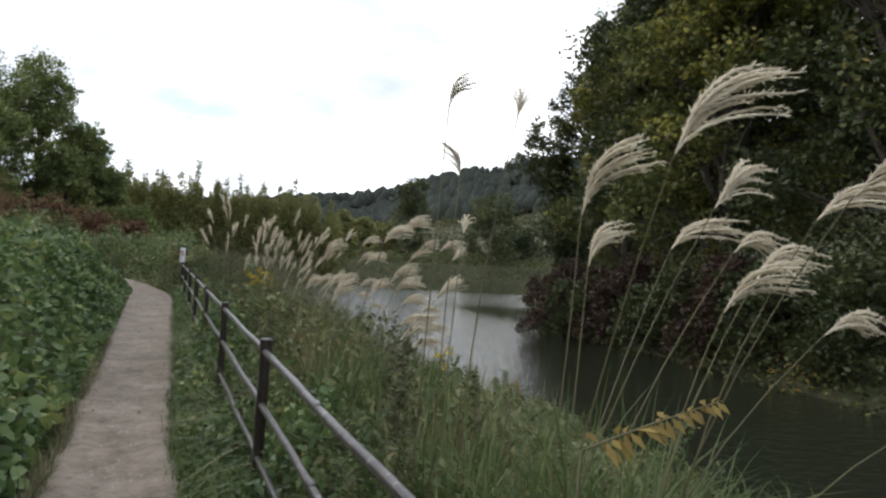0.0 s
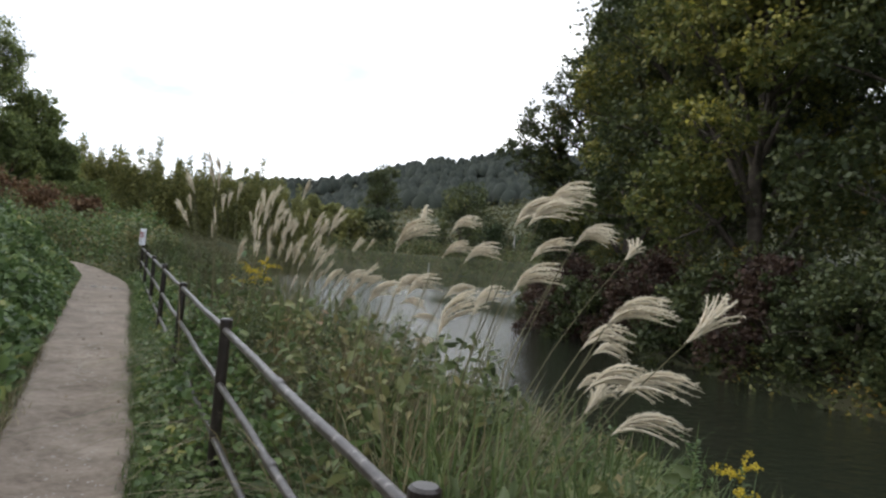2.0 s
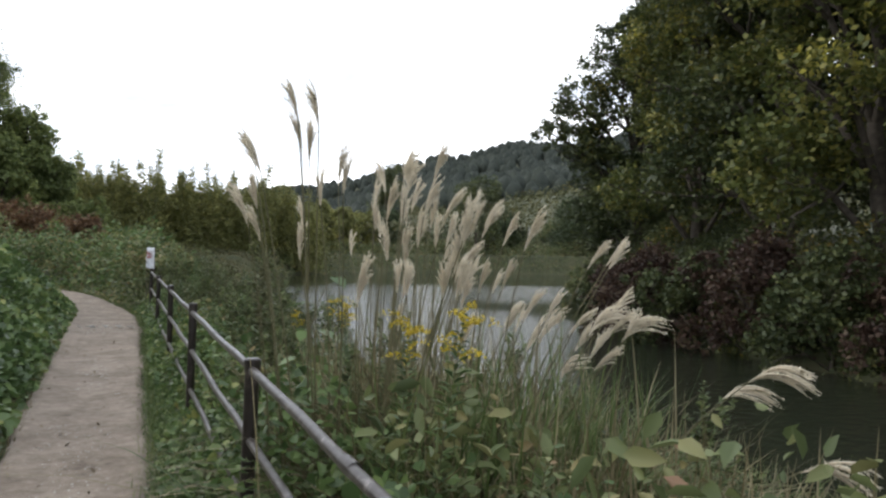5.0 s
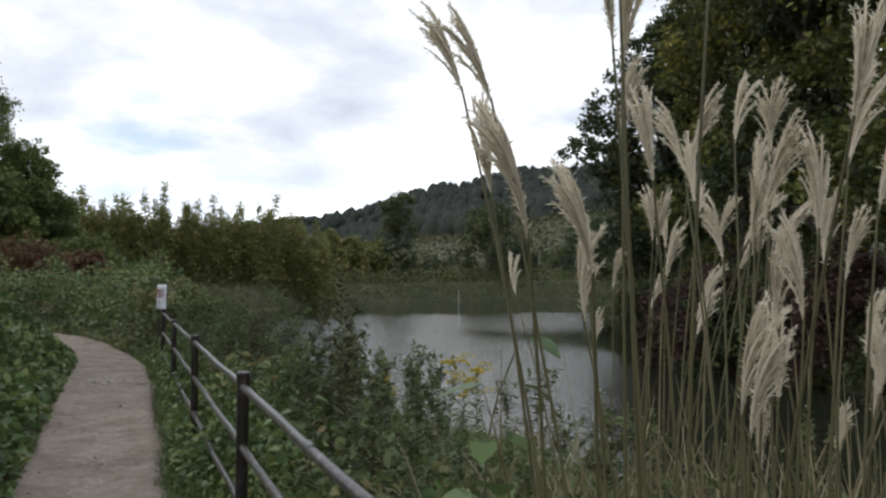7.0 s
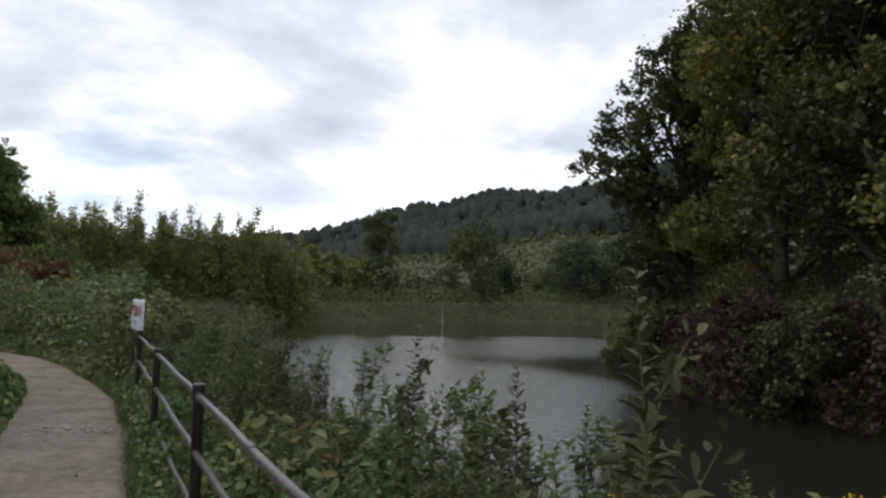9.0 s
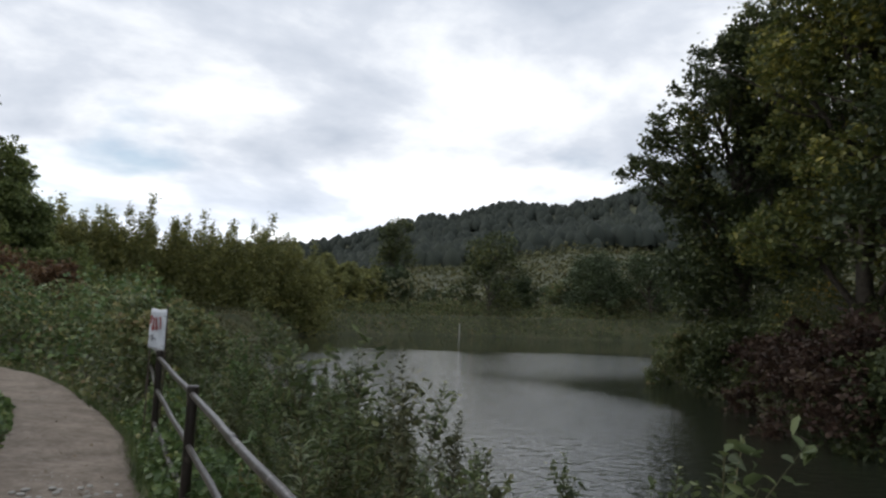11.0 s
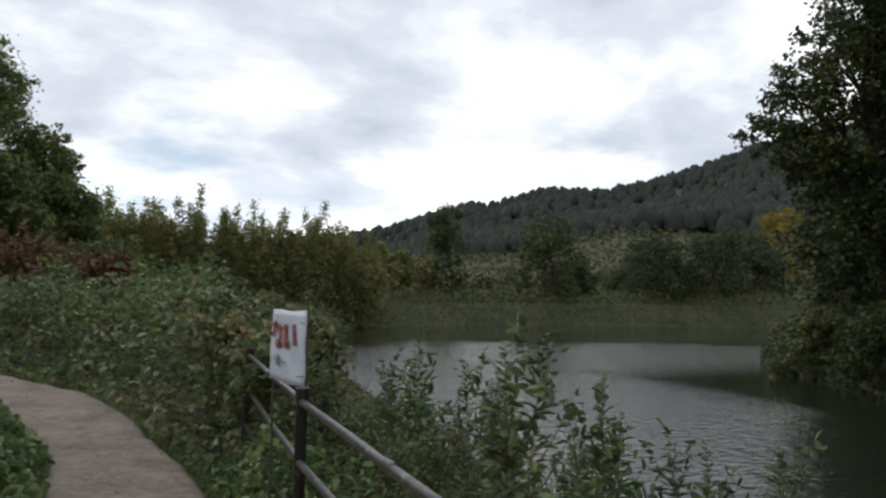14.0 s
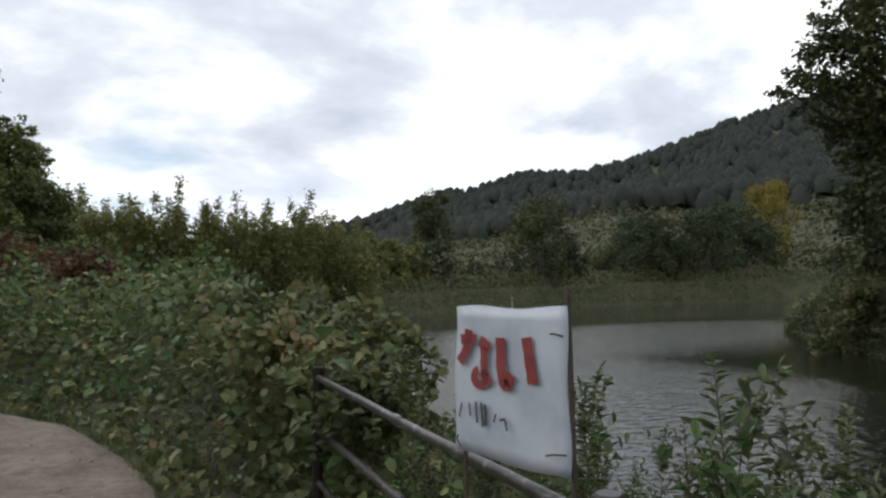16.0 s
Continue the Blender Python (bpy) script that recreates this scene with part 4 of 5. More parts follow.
# broad vine leaves lying over the weeds by the fence
x, y = scatter(2200, 0.5, 1.35, 2.0, 22.0)
keep = wobble(x, y, 1.2, 9.0) > 0.1
x, y = x[keep], y[keep]
z = land(x, y) + 0.30 + 0.25 * rng.uniform(0, 1, len(x)) + 0.12 * wobble(x, y, 0.5, 2.0)
v, f = broad_leaves(np.c_[x, y, z], rng.uniform(0.045, 0.085, len(x)), 0.95, 1.2)
tagged(new("vine_leaves", np_mesh("vine_leaves", v, f, LEAF_VINE)), "broad green vine leaves lying over the weeds", "undergrowth", kind="stuff")
x, y = scatter(16000, -5.0, -0.7, 0.5, 25.5)
gap_ = path_edges(y)[0] - x
keep = (gap_ > 0.05) & (wobble(x, y, 0.9, 3.0) > -0.3)
x, y, gap_ = x[keep], y[keep], gap_[keep]
z = land(x, y) + np.clip(gap_ * 1.05, 0.0, 1.2) * np.clip(0.82 + 0.30 * wobble(x, y, 0.55), 0.2, 1.3) * rng.uniform(0.8, 1.06, len(x)) + 0.08
v, f = broad_leaves(np.c_[x, y, z], rng.uniform(0.07, 0.15, len(x)), 0.92, 0.9)
tagged(new("vine_leaves", np_mesh("vine_leaves", v, f, LEAF_VINE)), "broad green vine leaves spread over the heap beside the path", "undergrowth", kind="stuff")
x, y = scatter(9000, -0.9, 0.3, 1.0, 26.0)
keep = on_path(x, y) & (wobble(x, y, 0.7, 5.0) > -0.2)
x, y = x[keep], y[keep]
q = rng.uniform(0.002, 0.008, len(x))
c = np.c_[x, y, land(x, y) + 0.028]
ups = np.array([(1, 0, 0), (0, 0.8, 0), (-0.9, 0.1, 0), (0, -1, 0), (0.1, 0, 0.6), (0.1, 0, 0.6)])
v = (c[:, None] + ups[None] * q[:, None, None]).reshape(-1, 3)
f = np.array([(0, 1, 4), (1, 2, 4), (2, 3, 4), (3, 0, 4)])
f = (f[None] + (np.arange(len(x)) * 6)[:, None, None]).reshape(-1, 3)
tagged(new("gravel", np_mesh("gravel", v, f, CONCRETE)), "small grit and pebbles scattered on the path", "gravel", kind="stuff")
# dead leaves and small stones on the path
x, y = scatter(2600, -3.0, 0.3, 2.0, 29.0)
le, re_ = path_edges(y)
keep = on_path(x, y) & (rng.uniform(0, 1, len(x)) < 0.25 + 1.2 * np.clip(np.abs((x - (le + re_) / 2) / np.maximum(re_ - le, 0.3)) * 2 - 0.55, 0, 1))
x, y = x[keep], y[keep]
v, f = leaves(np.c_[x, y, land(x, y) + 0.034], rng.uniform(0.015, 0.055, len(x)), 0.6, 3.0)
tagged(new("leaf_litter", np_mesh("leaf_litter", v, f, LITTER)), "dry brown leaves scattered on the path", "litter", kind="stuff")


def grass_patch(name, n, x0, x1, y0, y1, lo, hi, width, material, label, test=None, spread=0.5):
    x, y = scatter(n, x0, x1, y0, y1)
    keep = ~on_path(x, y) & (shore_distance(x, y) > -0.2)
    if test is not None:
        keep &= test(x, y)
    x, y = x[keep], y[keep]
    h = rng.uniform(lo, hi, len(x))
    v, f = blades(np.c_[x, y, land(x, y) - 0.02], h, rng.normal(size=(len(x), 2)) * spread * h[:, None] + (0.05, 0), width)
    return tagged(new(name, np_mesh(name, v, f, material)), label, "grass", kind="stuff")


grass_patch("verge_grass", 9000, 0.0, 0.65, 1.0, 22.0, 0.06, 0.24, 0.008, GRASS, "short green grass between path and fence")
grass_patch("verge_grass", 7000, -1.2, -0.64, 1.0, 22.0, 0.04, 0.20, 0.008, GRASS, "short grass along the edge of the path")
grass_patch("dry_grass", 5000, -2.6, 0.6, 20.5, 30.0, 0.06, 0.22, 0.009, GRASS_DRY, "short dry grass at the bend of the path", lambda x, y: x - path_edges(y)[1] < 0.9)
for side in (0, 1):
    y = rng.uniform(0.0, 27.0, 7000)
    edge = path_edges(y)[side]
    x = edge + rng.normal(size=len(y)) * 0.045 + (-0.02, 0.02)[side]
    h = rng.uniform(0.02, 0.10, len(y))
    v, f = blades(np.c_[x, y, land(x, y) + 0.0], h + 0.03, rng.normal(size=(len(y), 2)) * 0.05, 0.006, 3)
    tagged(new("edge_grass", np_mesh("edge_grass", v, f, GRASS if side else GRASS_DRY)), "sparse short grass growing into the edge of the path", "grass", kind="stuff")
grass_patch("bank_grass", 11000, 0.6, 5.4, 1.0, 30.0, 0.25, 0.75, 0.012, GRASS, "long green grass on the bank", lambda x, y: wobble(x, y, 1.1, 3.0) > -0.25)
grass_patch("dry_grass", 5000, 0.6, 5.2, 1.0, 30.0, 0.25, 0.7, 0.011, GRASS_DRY, "dry straw-coloured grass on the bank", lambda x, y: wobble(x, y, 1.3, 6.0) > 0.0)
grass_patch("dry_grass", 6000, 4.0, 14.0, 30.0, 66.0, 0.2, 0.5, 0.022, GRASS_DRY, "pale dry reeds along the left shore", lambda x, y: shore_distance(x, y) < 3)
grass_patch("dry_grass", 1500, 12.0, 62.0, 63.0, 79.0, 0.8, 1.5, 0.05, GRASS_DRY, "pale dry grass along the far bank", lambda x, y: shore_distance(x, y) < 3)


# ---- silver grass clumps ----
def plume_mesh(seed, length=0.36, open_by=0.16, droop=0.12):
    """One feathery seed head, standing on z, swept towards +x."""
    r = np.random.default_rng(seed)
    pieces = []
    for i in range(20):
        s0 = r.uniform(0.0, 0.42)
        a = r.uniform(-1.3, 1.3)
        ln = length * r.uniform(0.6, 0.95) * (1 - 0.3 * s0)
        out = open_by * r.uniform(0.25, 1.0)
        start = np.array((0.03 * s0, 0, s0 * length * 0.7))
        line = []
        for q in np.linspace(0, 1, 6):
            line.append(start + np.array((math.cos(a) * out * q ** 1.3 + droop * q ** 2.2, math.sin(a) * out * 0.7 * q ** 1.3, ln * (q - 0.30 * q ** 2.5 * (0.4 + droop * 4)))))
        line = np.array(line)
        pieces.append(tube(line, [0.0018, 0.0036, 0.0045, 0.0045, 0.0038, 0.001], 4))
        m = 44
        q = r.uniform(0.12, 1.0, m)
        idx = np.minimum((q * 5).astype(int), 4)
        w = (q * 5 - idx)[:, None]
        c = line[idx] * (1 - w) + line[idx + 1] * w
        d = unit(line[idx + 1] - line[idx] + r.normal(size=(m, 3)) * 0.022)
        sd = unit(np.cross(d, r.normal(size=(m, 3))))
        hl = r.uniform(0.018, 0.034, (m, 1))
        v = np.stack([c, c + d * hl * 0.5 + sd * 0.0022, c + d * hl, c + d * hl * 0.5 - sd * 0.0022], 1)
        pieces.append((v.reshape(-1, 3), np.arange(4 * m).reshape(m, 4)))
    v, f = join(pieces)
    return np_mesh("plume", v, f, PLUME)


PLUMES_OPEN = [plume_mesh(s, 0.36, 0.15, 0.13) for s in (1, 2, 3)]
PLUMES_SHUT = [plume_mesh(s, 0.42, 0.085, 0.045) for s in (4, 5, 6)]


def silver_grass(x, y, count, tall, spread, lean, heads, seed, n_blades=500, reach=1.0, size=1.0):
    """A clump of arching blades with tall plumed stalks. lean: metres that a stalk's tip sways, x and y."""
    r = np.random.default_rng(seed)
    z = float(land(np.array(x), np.array(y)))
    ob = tagged(new("silver_grass_clump"), "tall silver grass clump with cream feathery plumes on the bank", "grass", "silver grass")
    ob.location = (x, y, z)
    b = np.c_[r.normal(size=(n_blades, 2)) * spread * 0.6, np.zeros(n_blades)]
    h = r.uniform(0.6, 1.25, n_blades) * reach
    v, f = blades(b, h, b[:, :2] * 0.8 + r.normal(size=(n_blades, 2)) * 0.5 * reach, 0.013, 6, 1.5)
    tagged(part("leaf_tuft", np_mesh("leaf_tuft", v, f, GRASS), ob), kind="stuff")
    for i in range(count):
        a, q = r.uniform(0, 6.28), spread * math.sqrt(r.uniform(0, 1))
        bx, by = q * math.cos(a), q * math.sin(a)
        h = tall * r.uniform(0.62, 1.0)
        tip = np.array((bx * 1.5 + lean[0] * r.uniform(0.4, 1.3), by * 1.5 + lean[1] * r.uniform(0.2, 1.3) + r.normal() * 0.12, h))
        line = [np.array((bx, by, 0)) * (1 - s) ** 1.0 * 1.0 + (tip - 0) * np.array((s ** 2 * 0.6 + s * 0.4, s ** 2 * 0.6 + s * 0.4, s)) for s in np.linspace(0, 1, 7)]
        v, f = tube(line, [0.0042 * (1 - 0.5 * s) for s in np.linspace(0, 1, 7)], 5)
        stalk = part("stalk", np_mesh("stalk", v, f, STALK, True), ob)
        d = unit(line[-1] - line[-2])
        pl = part("plume", heads[i % len(heads)], stalk, "cream feathery plume")
        turn = Vector(d).to_track_quat("Z", "X").to_matrix().to_4x4()
        sway = math.atan2(lean[1] + r.normal() * 0.25, lean[0] + r.normal() * 0.15)
        pl.matrix_local = Matrix.Translation(Vector(line[-1]) - Vector(d) * 0.02) @ turn @ Matrix.Rotation(sway + r.normal() * 0.35 - turn.to_euler().z, 4, "Z") @ Matrix.Scale(size * r.uniform(0.75, 1.15), 4)
    return ob


silver_grass(1.35, 2.2, 12, 1.75, 0.4, (0.65, -0.05), PLUMES_OPEN, 31, 420, 0.95)
silver_grass(0.90, 2.75, 4, 1.95, 0.16, (0.05, 0.1), PLUMES_OPEN, 37, 120, 0.7, 0.6)
silver_grass(1.0, 5.95, 9, 1.62, 0.22, (0.30, -0.08), PLUMES_OPEN, 32, 300, 0.7, 0.7)
silver_grass(1.3, 5.6, 9, 1.58, 0.25, (0.42, -0.1), PLUMES_OPEN, 33, 360, 0.8, 0.7)
silver_grass(1.0, 4.75, 11, 1.15, 0.22, (0.38, -0.06), PLUMES_OPEN, 39, 420, 0.8, 0.68)
silver_grass(0.58, 8.75, 10, 1.80, 0.14, (-0.18, 0.05), PLUMES_SHUT, 34, 30, 0.5, 0.46)
silver_grass(0.88, 8.75, 30, 1.66, 0.26, (0.06, -0.03), PLUMES_SHUT, 35, 240, 0.7, 0.46)
silver_grass(1.24, 8.6, 34, 1.40, 0.30, (0.25, -0.1), PLUMES_SHUT, 38, 420, 0.8, 0.46)
silver_grass(1.45, 9.75, 18, 1.75, 0.28, (0.15, -0.05), PLUMES_SHUT, 40, 240, 0.8, 0.55)
silver_grass(1.4, 8.1, 6, 1.05, 0.3, (0.5, -0.2), PLUMES_OPEN, 36, 360, 0.8, 0.6)
TUSSOCKS = [(1.5, 8.4, 61), (1.15, 7.5, 62), (1.1, 8.2, 63), (1.3, 6.6, 64), (1.4, 4.6, 65), (1.1, 7.0, 66), (1.6, 7.3, 68), (1.1, 6.3, 70), (1.1, 4.0, 71), (1.3, 3.5, 72),
            (1.0, 5.1, 74), (1.7, 5.0, 73), (1.6, 6.3, 76), (1.1, 3.0, 75), (1.05, 9.0, 78), (1.8, 7.9, 80), (1.4, 9.2, 82), (1.15, 2.2, 77), (2.1, 6.9, 84), (1.7, 8.9, 79), (1.2, 9.7, 86), (1.9, 9.4, 88), (1.05, 7.8, 90), (1.35, 7.8, 92), (1.3, 8.9, 94), (1.6, 8.2, 96), (0.98, 8.5, 98), (2.0, 8.6, 91)]
for gx_, gy_, sd in TUSSOCKS:
    z = float(land(np.array(gx_), np.array(gy_)))
    r = np.random.default_rng(sd)
    n = 420
    b = np.c_[r.normal(size=(n, 2)) * 0.22, np.zeros(n)]
    tall_by = 1.2 if gy_ > 8.0 else 0.95
    v, f = blades(b, r.uniform(0.6, 1.1, n) * tall_by, b[:, :2] * 1.0 + r.normal(size=(n, 2)) * 0.42 * tall_by, 0.012, 7, 1.9)
    o = tagged(new("grass_tussock", np_mesh("grass_tussock", v, f, GRASS if sd % 2 else GRASS_DRY)), "arching green grass tussock on the bank" if sd % 2 else "arching straw-coloured grass tussock on the bank", "grass", "grass tussocks")
    o.location = (gx_, gy_, z - 0.02)


# ---- tall leafy weeds on the bank ----
def weed(seed, h, material, flower=False):
    r = np.random.default_rng(seed)
    ob = tagged(new("goldenrod" if flower else "tall_weed"), "goldenrod with a yellow flower head on the bank" if flower else "tall leafy weed stem with browning leaves on the bank", "weed", "goldenrod on the bank" if flower else "tall weeds on the bank")
    line = [(0.05 * s * s * math.sin(seed), 0.06 * s * s * math.cos(seed * 2), h * s) for s in np.linspace(0, 1, 7)]
    v, f = tube(line, [0.005 * (1 - 0.7 * s) for s in np.linspace(0, 1, 7)], 5)
    part("stem", np_mesh("stem", v, f, STALK, True), ob)
    n = 120
    q = np.linspace(0.18, 1.0, n)
    ang = np.arange(n) * 2.4 + r.normal(size=n) * 0.3
    c = np.array([(0.05 * s * s * math.sin(seed), 0.06 * s * s * math.cos(seed * 2), h * s) for s in q])
    out = np.c_[np.cos(ang), np.sin(ang), 0.55 + 0.5 * q - 0.6 * r.uniform(0, 1, n)]
    out = unit(out)
    ln = (0.035 + 0.060 * np.sin(np.pi * np.clip(q * 1.02, 0, 1)) ** 0.7)[:, None] * r.uniform(0.8, 1.2, (n, 1))
    sd = unit(np.cross(out, (0, 0, 1.0)))
    dn = np.c_[np.zeros(n), np.zeros(n), -0.25 * ln[:, 0]]
    v = np.stack([c, c + out * ln * 0.5 + sd * 0.011, c + out * ln + dn, c + out * ln * 0.5 - sd * 0.011], 1)
    part("foliage", np_mesh("foliage", v.reshape(-1, 3), np.arange(4 * n).reshape(n, 4), material), ob)
    if not flower:
        tw, lf = [], []
        for a in np.arange(7) * 2.4:
            s0, lb = r.uniform(0.5, 0.85), r.uniform(0.14, 0.26)
            root = np.array((0.05 * s0 * s0 * math.sin(seed), 0.06 * s0 * s0 * math.cos(seed * 2), h * s0))
            end = root + np.array((math.cos(a) * lb * 0.55, math.sin(a) * lb * 0.55, lb))
            tw.append(tube([root, (root + end) / 2 + (0, 0, -0.01), end], [0.003, 0.0024, 0.001], 4))
            w = r.uniform(0.1, 1.05, (17, 1))
            lf.append(root + (end - root) * w + r.normal(size=(17, 3)) * 0.018)
        v, f = join(tw)
        tagged(part("twig", np_mesh("twig", v, f, STALK), ob), kind="stuff")
        v, f = broad_leaves(np.concatenate(lf), r.uniform(0.03, 0.06, 119), 0.42, 0.4, 0.1)
        part("side_foliage", np_mesh("side_foliage", v, f, material), ob)
    if flower:
        sprays = []
        for a in np.arange(11) * 2.4:
            top, ln = r.uniform(-0.16, 0.02), r.uniform(0.07, 0.15)
            q = r.uniform(0, 1, 34)
            arc = np.c_[np.cos(a) * ln * q, np.sin(a) * ln * q, h + top + ln * (1.1 * q - 0.9 * q * q)] + (line[-1][0], line[-1][1], 0)
            sprays.append(arc + r.normal(size=(34, 3)) * 0.006)
        v, f = leaves(np.concatenate(sprays), 0.013, 0.8, 0.2)
        part("flower_head", np_mesh("flower_head", v, f, FLOWER_YELLOW), ob, "yellow flower head")
    return ob


def put(ob, x, y, turn, s, sink=0.04):
    z = float(land(np.array(x), np.array(y)))
    return Matrix.LocRotScale((x, y, z - sink), Euler((0.08 * math.sin(turn * 5), 0.08 * math.cos(turn * 3), turn)), None), s


kinds = [weed(1, 1.15, LEAF_BANK), weed(2, 1.3, LEAF_BANK), weed(3, 1.0, LEAF_VINE), weed(4, 1.4, LEAF_MEADOW)]
r_w = np.random.default_rng(99)
first = set()
for i in range(150):
    y = r_w.uniform(2.5, 21.5)
    x = 0.62 + 2.0 * r_w.uniform(0, 1) ** 1.3
    k = int(r_w.integers(0, 12))
    k = 3 if k == 11 else k % 3
    turn, s = r_w.uniform(0, 6.28), r_w.uniform(0.5, 0.85)
    m, s = put(kinds[k], x, y, turn, s)
    if k not in first:
        first.add(k)
        kinds[k].matrix_basis = m
        continue
    copy_thing(kinds[k], m).scale = (s, s, s)
WEEDS = [(1.1, 12.7, 1.25), (0.95, 12.4, 1.0), (1.25, 13.1, 1.05), (1.47, 16.9, 0.9), (0.85, 14.9, 1.3), (1.0, 15.2, 1.2), (1.15, 17.6, 1.27), (1.41, 19.1, 0.95), (1.32, 19.35, 1.15),
         (1.0, 19.8, 0.95), (1.6, 18.6, 0.85), (0.9, 16.2, 0.7), (1.2, 18.2, 0.75), (0.75, 13.4, 0.8), (0.7, 17.2, 0.75), (0.75, 20.3, 0.95), (0.8, 18.9, 0.8), (1.3, 20.6, 0.95), (1.1, 15.05, 1.22), (1.3, 15.4, 1.02), (1.3, 12.3, 1.15), (1.5, 12.9, 0.95), (1.25, 16.1, 1.05), (1.5, 17.9, 0.95), (1.75, 19.6, 0.9), (1.0, 13.8, 0.95)]
for i, (x, y, top) in enumerate(WEEDS):
    for q in range(3):
        xx, yy = x + 0.22 * math.sin(i * 3 + q * 2.1), y + 0.22 * math.cos(i * 2 + q * 1.7)
        kk = (i + q) % 3 if (i + q) % 5 else 3
        m, _ = put(kinds[kk], xx, yy, i + q * 1.3, 1)
        s = (top * (1.0 - 0.13 * q) - m.translation.z) / (1.25, 1.4, 1.1, 1.5)[kk]
        copy_thing(kinds[kk], m).scale = (s, s, s)
gold = weed(11, 1.25, LEAF_VINE, True)
GOLD = [(0.76, 8.2), (0.74, 7.85), (1.25, 11.0), (1.3, 11.5), (1.5, 11.3), (1.42, 10.8), (1.55, 3.95)]
for i, (x, y) in enumerate(GOLD):
    m, s = put(gold, x, y, i * 1.7, (0.84 if 7 < y < 9 else 0.70) + 0.05 * (i % 3))
    if i == 0:
        gold.matrix_basis = m
        gold.scale = (s, s, s)
    else:
        copy_thing(gold, m).scale = (s, s, s)


# ---- broad-leaved vine shoots standing out of the weeds ----
def vine_shoot(x, y, top, seed, count=9, size=0.15):
    r = np.random.default_rng(seed)
    z = float(land(np.array(x), np.array(y)))
    ob = tagged(new("vine_shoot"), "climbing vine shoot with large rounded green leaves", "vine", "vine shoots")
    ob.location = (x, y, z - 0.03)
    h = top - z
    line = [np.array((0.10 * math.sin(q * 4 + seed), 0.08 * math.cos(q * 5 + seed), h * q)) for q in np.linspace(0, 1, 9)]
    v, f = tube(line, [0.005 * (1 - 0.5 * q) for q in np.linspace(0, 1, 9)], 5)
    part("stem", np_mesh("stem", v, f, STALK, True), ob)
    for i in range(count):
        q = 0.55 + 0.45 * i / (count - 1)
        p = line[min(8, int(q * 8))]
        a = i * 2.4 + seed
        out = np.array((math.cos(a), math.sin(a), 0.0))
        side = np.array((-math.sin(a), math.cos(a), 0.0))
        dip = np.array((0, 0, -1.0)) * r.uniform(0.15, 0.6)
        s = size * r.uniform(0.7, 1.15)
        way = unit(out + dip)
        ol = [(-0.06, 0.0), (-0.10, 0.24), (0.06, 0.44), (0.34, 0.46), (0.66, 0.30), (1.0, 0.0)]
        base = p + out * 0.07 + (0, 0, 0.02)
        mid_ = [base + way * s * u - np.array((0, 0, 1)) * s * 0.10 * u * u for u, w in ol]
        lft = [m_ + side * s * w + (0, 0, 0.06 * s * w * 2) for m_, (u, w) in zip(mid_, ol)]
        rgt = [m_ - side * s * w + (0, 0, 0.06 * s * w * 2) for m_, (u, w) in zip(mid_, ol)]
        vv = np.array(mid_ + lft[1:5] + rgt[1:5])
        ff = []
        for k_ in range(5):
            a_l, b_l = (k_ if k_ == 0 else 5 + k_), (5 if k_ == 4 else 6 + k_)
            a_r, b_r = (k_ if k_ == 0 else 9 + k_), (5 if k_ == 4 else 10 + k_)
            if k_ == 0:
                ff += [(0, 1, b_l), (0, b_r, 1)]
            elif k_ == 4:
                ff += [(4, 5, a_l), (4, a_r, 5)]
            else:
                ff += [(k_, k_ + 1, b_l), (k_, b_l, a_l), (k_, b_r, k_ + 1), (k_, a_r, b_r)]
        part("leaf", np_mesh("leaf", vv, ff, LEAF_VINE, True), ob)
    return ob


for i, (x, y, top, n) in enumerate([(0.92, 9.6, 1.12, 10), (1.15, 6.35, 0.70, 8), (0.95, 17.3, 0.62, 8), (0.9, 14.0, 0.55, 7), (0.85, 5.0, 0.55, 7), (0.6, 21.2, 1.05, 9), (0.3, 22.3, 1.2, 9), (-0.2, 24.0, 1.35, 9), (0.75, 12.1, 0.6, 7)]):
    vine_shoot(x, y, top, 40 + i, n, 0.12 if i < 3 else 0.11)

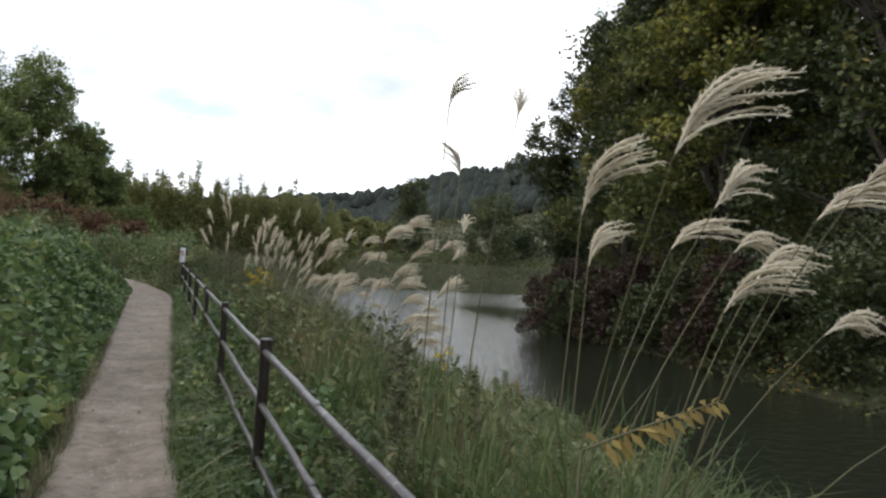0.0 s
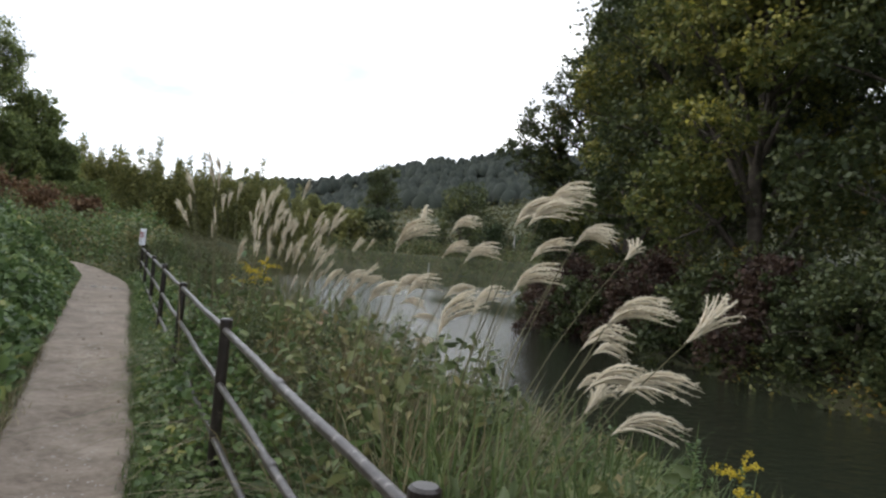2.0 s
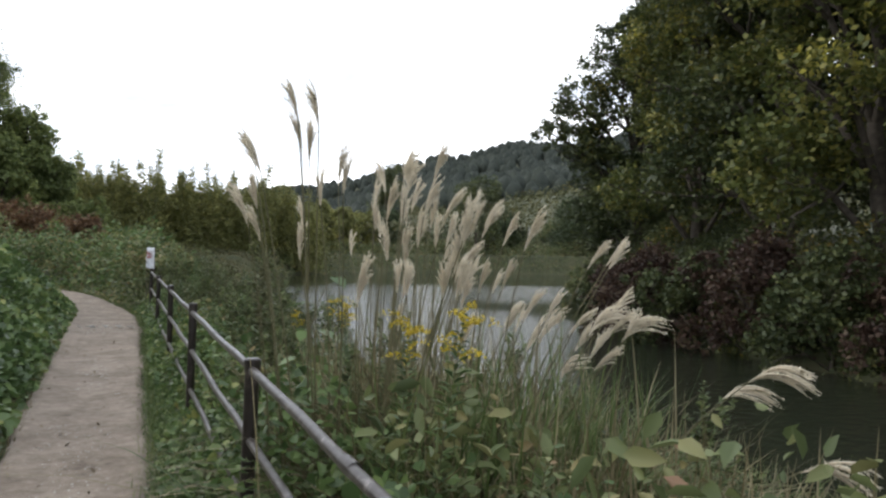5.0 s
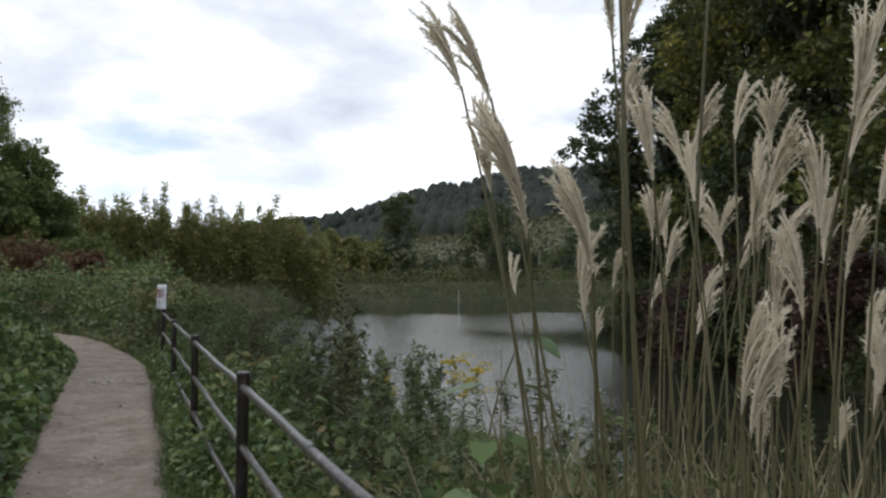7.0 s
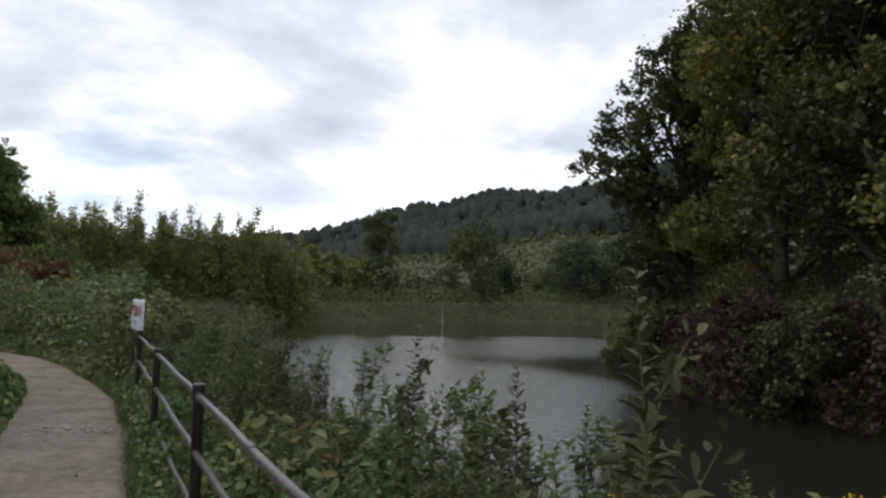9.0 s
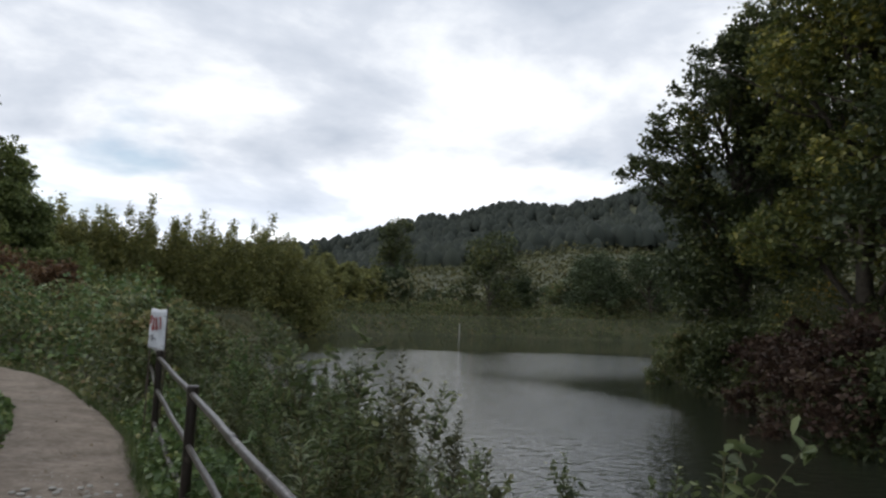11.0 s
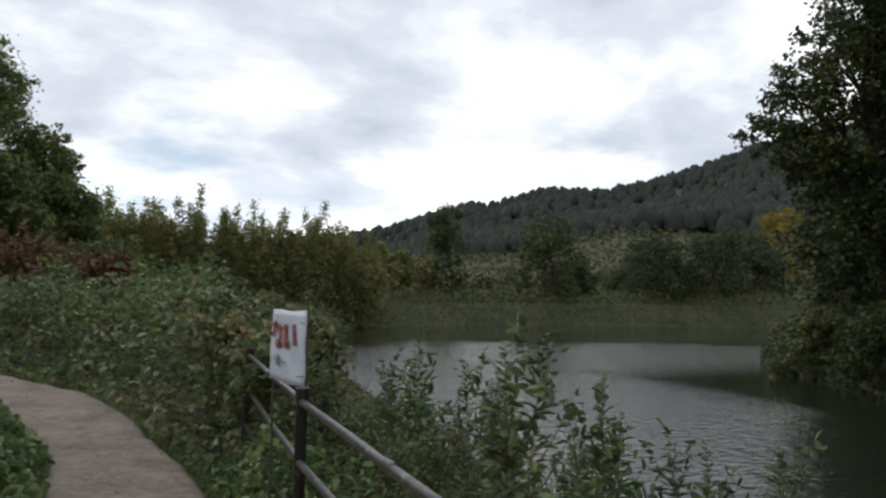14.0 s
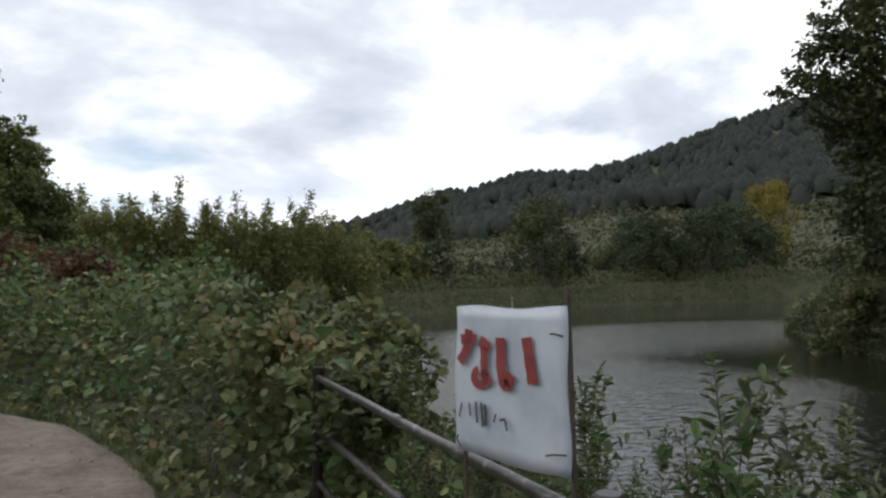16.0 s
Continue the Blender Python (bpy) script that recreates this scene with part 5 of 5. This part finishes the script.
# ---- a withered yellow-brown frond leaning out of the silver grass ----
frond = tagged(new("withered_frond"), "leaning withered weed with yellow-brown leaves in rows", "weed")
FROND = leafy("withered_leaf", [(0.0, (0.10, 0.075, 0.03)), (0.5, (0.21, 0.145, 0.04)), (1.0, (0.33, 0.25, 0.07))], 0.6, 0.3, 3.0)
fx, fy = 0.9, 1.62
fz = float(land(np.array(fx), np.array(fy)))
frond.location = (fx, fy, fz - 0.03)
curve = [np.array((0.02 * q, 0.0, (0.86 - fz) * q)) for q in np.linspace(0, 1, 5)] + [np.array((0.02 + 0.42 * q, -0.05 * q, 0.86 - fz + 0.16 * q - 0.02 * q * q)) for q in np.linspace(0.12, 1, 8)]
v, f = tube(curve, [0.006 * (1 - 0.06 * i) for i in range(len(curve))], 5)
part("stem", np_mesh("stem", v, f, STALK, True), frond)
pts = []
for i in range(5, len(curve) - 1):
    for q in (0.0, 0.33, 0.66):
        c = curve[i] * (1 - q) + curve[i + 1] * q
        for sgn in (-1, 1):
            ln = 0.062 * (1.1 - 0.5 * (i - 5) / 8) * rng.uniform(0.5, 1.25)
            out = unit(np.array((0.45, 0.6 * sgn, 0.35 * sgn - 0.15)) + rng.normal(size=3) * 0.30)
            sd = np.array((0.011, 0.0, 0.004))
            pts.append(np.stack([c, c + out * ln * 0.5 + sd, c + out * ln + (0.01, 0, -0.012), c + out * ln * 0.5 - sd]))
v = np.concatenate(pts)
part("foliage", np_mesh("foliage", v, np.arange(len(v)).reshape(-1, 4), FROND), frond)


# ---- pale stones trodden into the path ----
def stone(x, y, s, seed):
    r = np.random.default_rng(seed)
    bm = bmesh.new()
    bmesh.ops.create_icosphere(bm, subdivisions=2, radius=1.0)
    for vert in bm.verts:
        k = 1 + 0.22 * noise.noise(vert.co * 1.3 + Vector((seed, 0, 0)))
        vert.co = Vector((vert.co.x * s * k, vert.co.y * s * 0.75 * k, vert.co.z * s * 0.32 * k))
    ob = new("stone", bm_mesh("stone", bm, CONCRETE, True))
    ob.location, ob.rotation_euler = (x, y, 0.036), (0, 0, r.uniform(0, 6.28))
    return tagged(ob, "small pale stone trodden into the path", "stone", "stones in the path")


for i in range(22):
    stone(-0.62 + 0.034 * i + 0.03 * math.sin(i * 5.1), 17.35 + 0.16 * math.sin(i * 2.3), 0.016 + 0.014 * abs(math.sin(i * 1.9)), i)
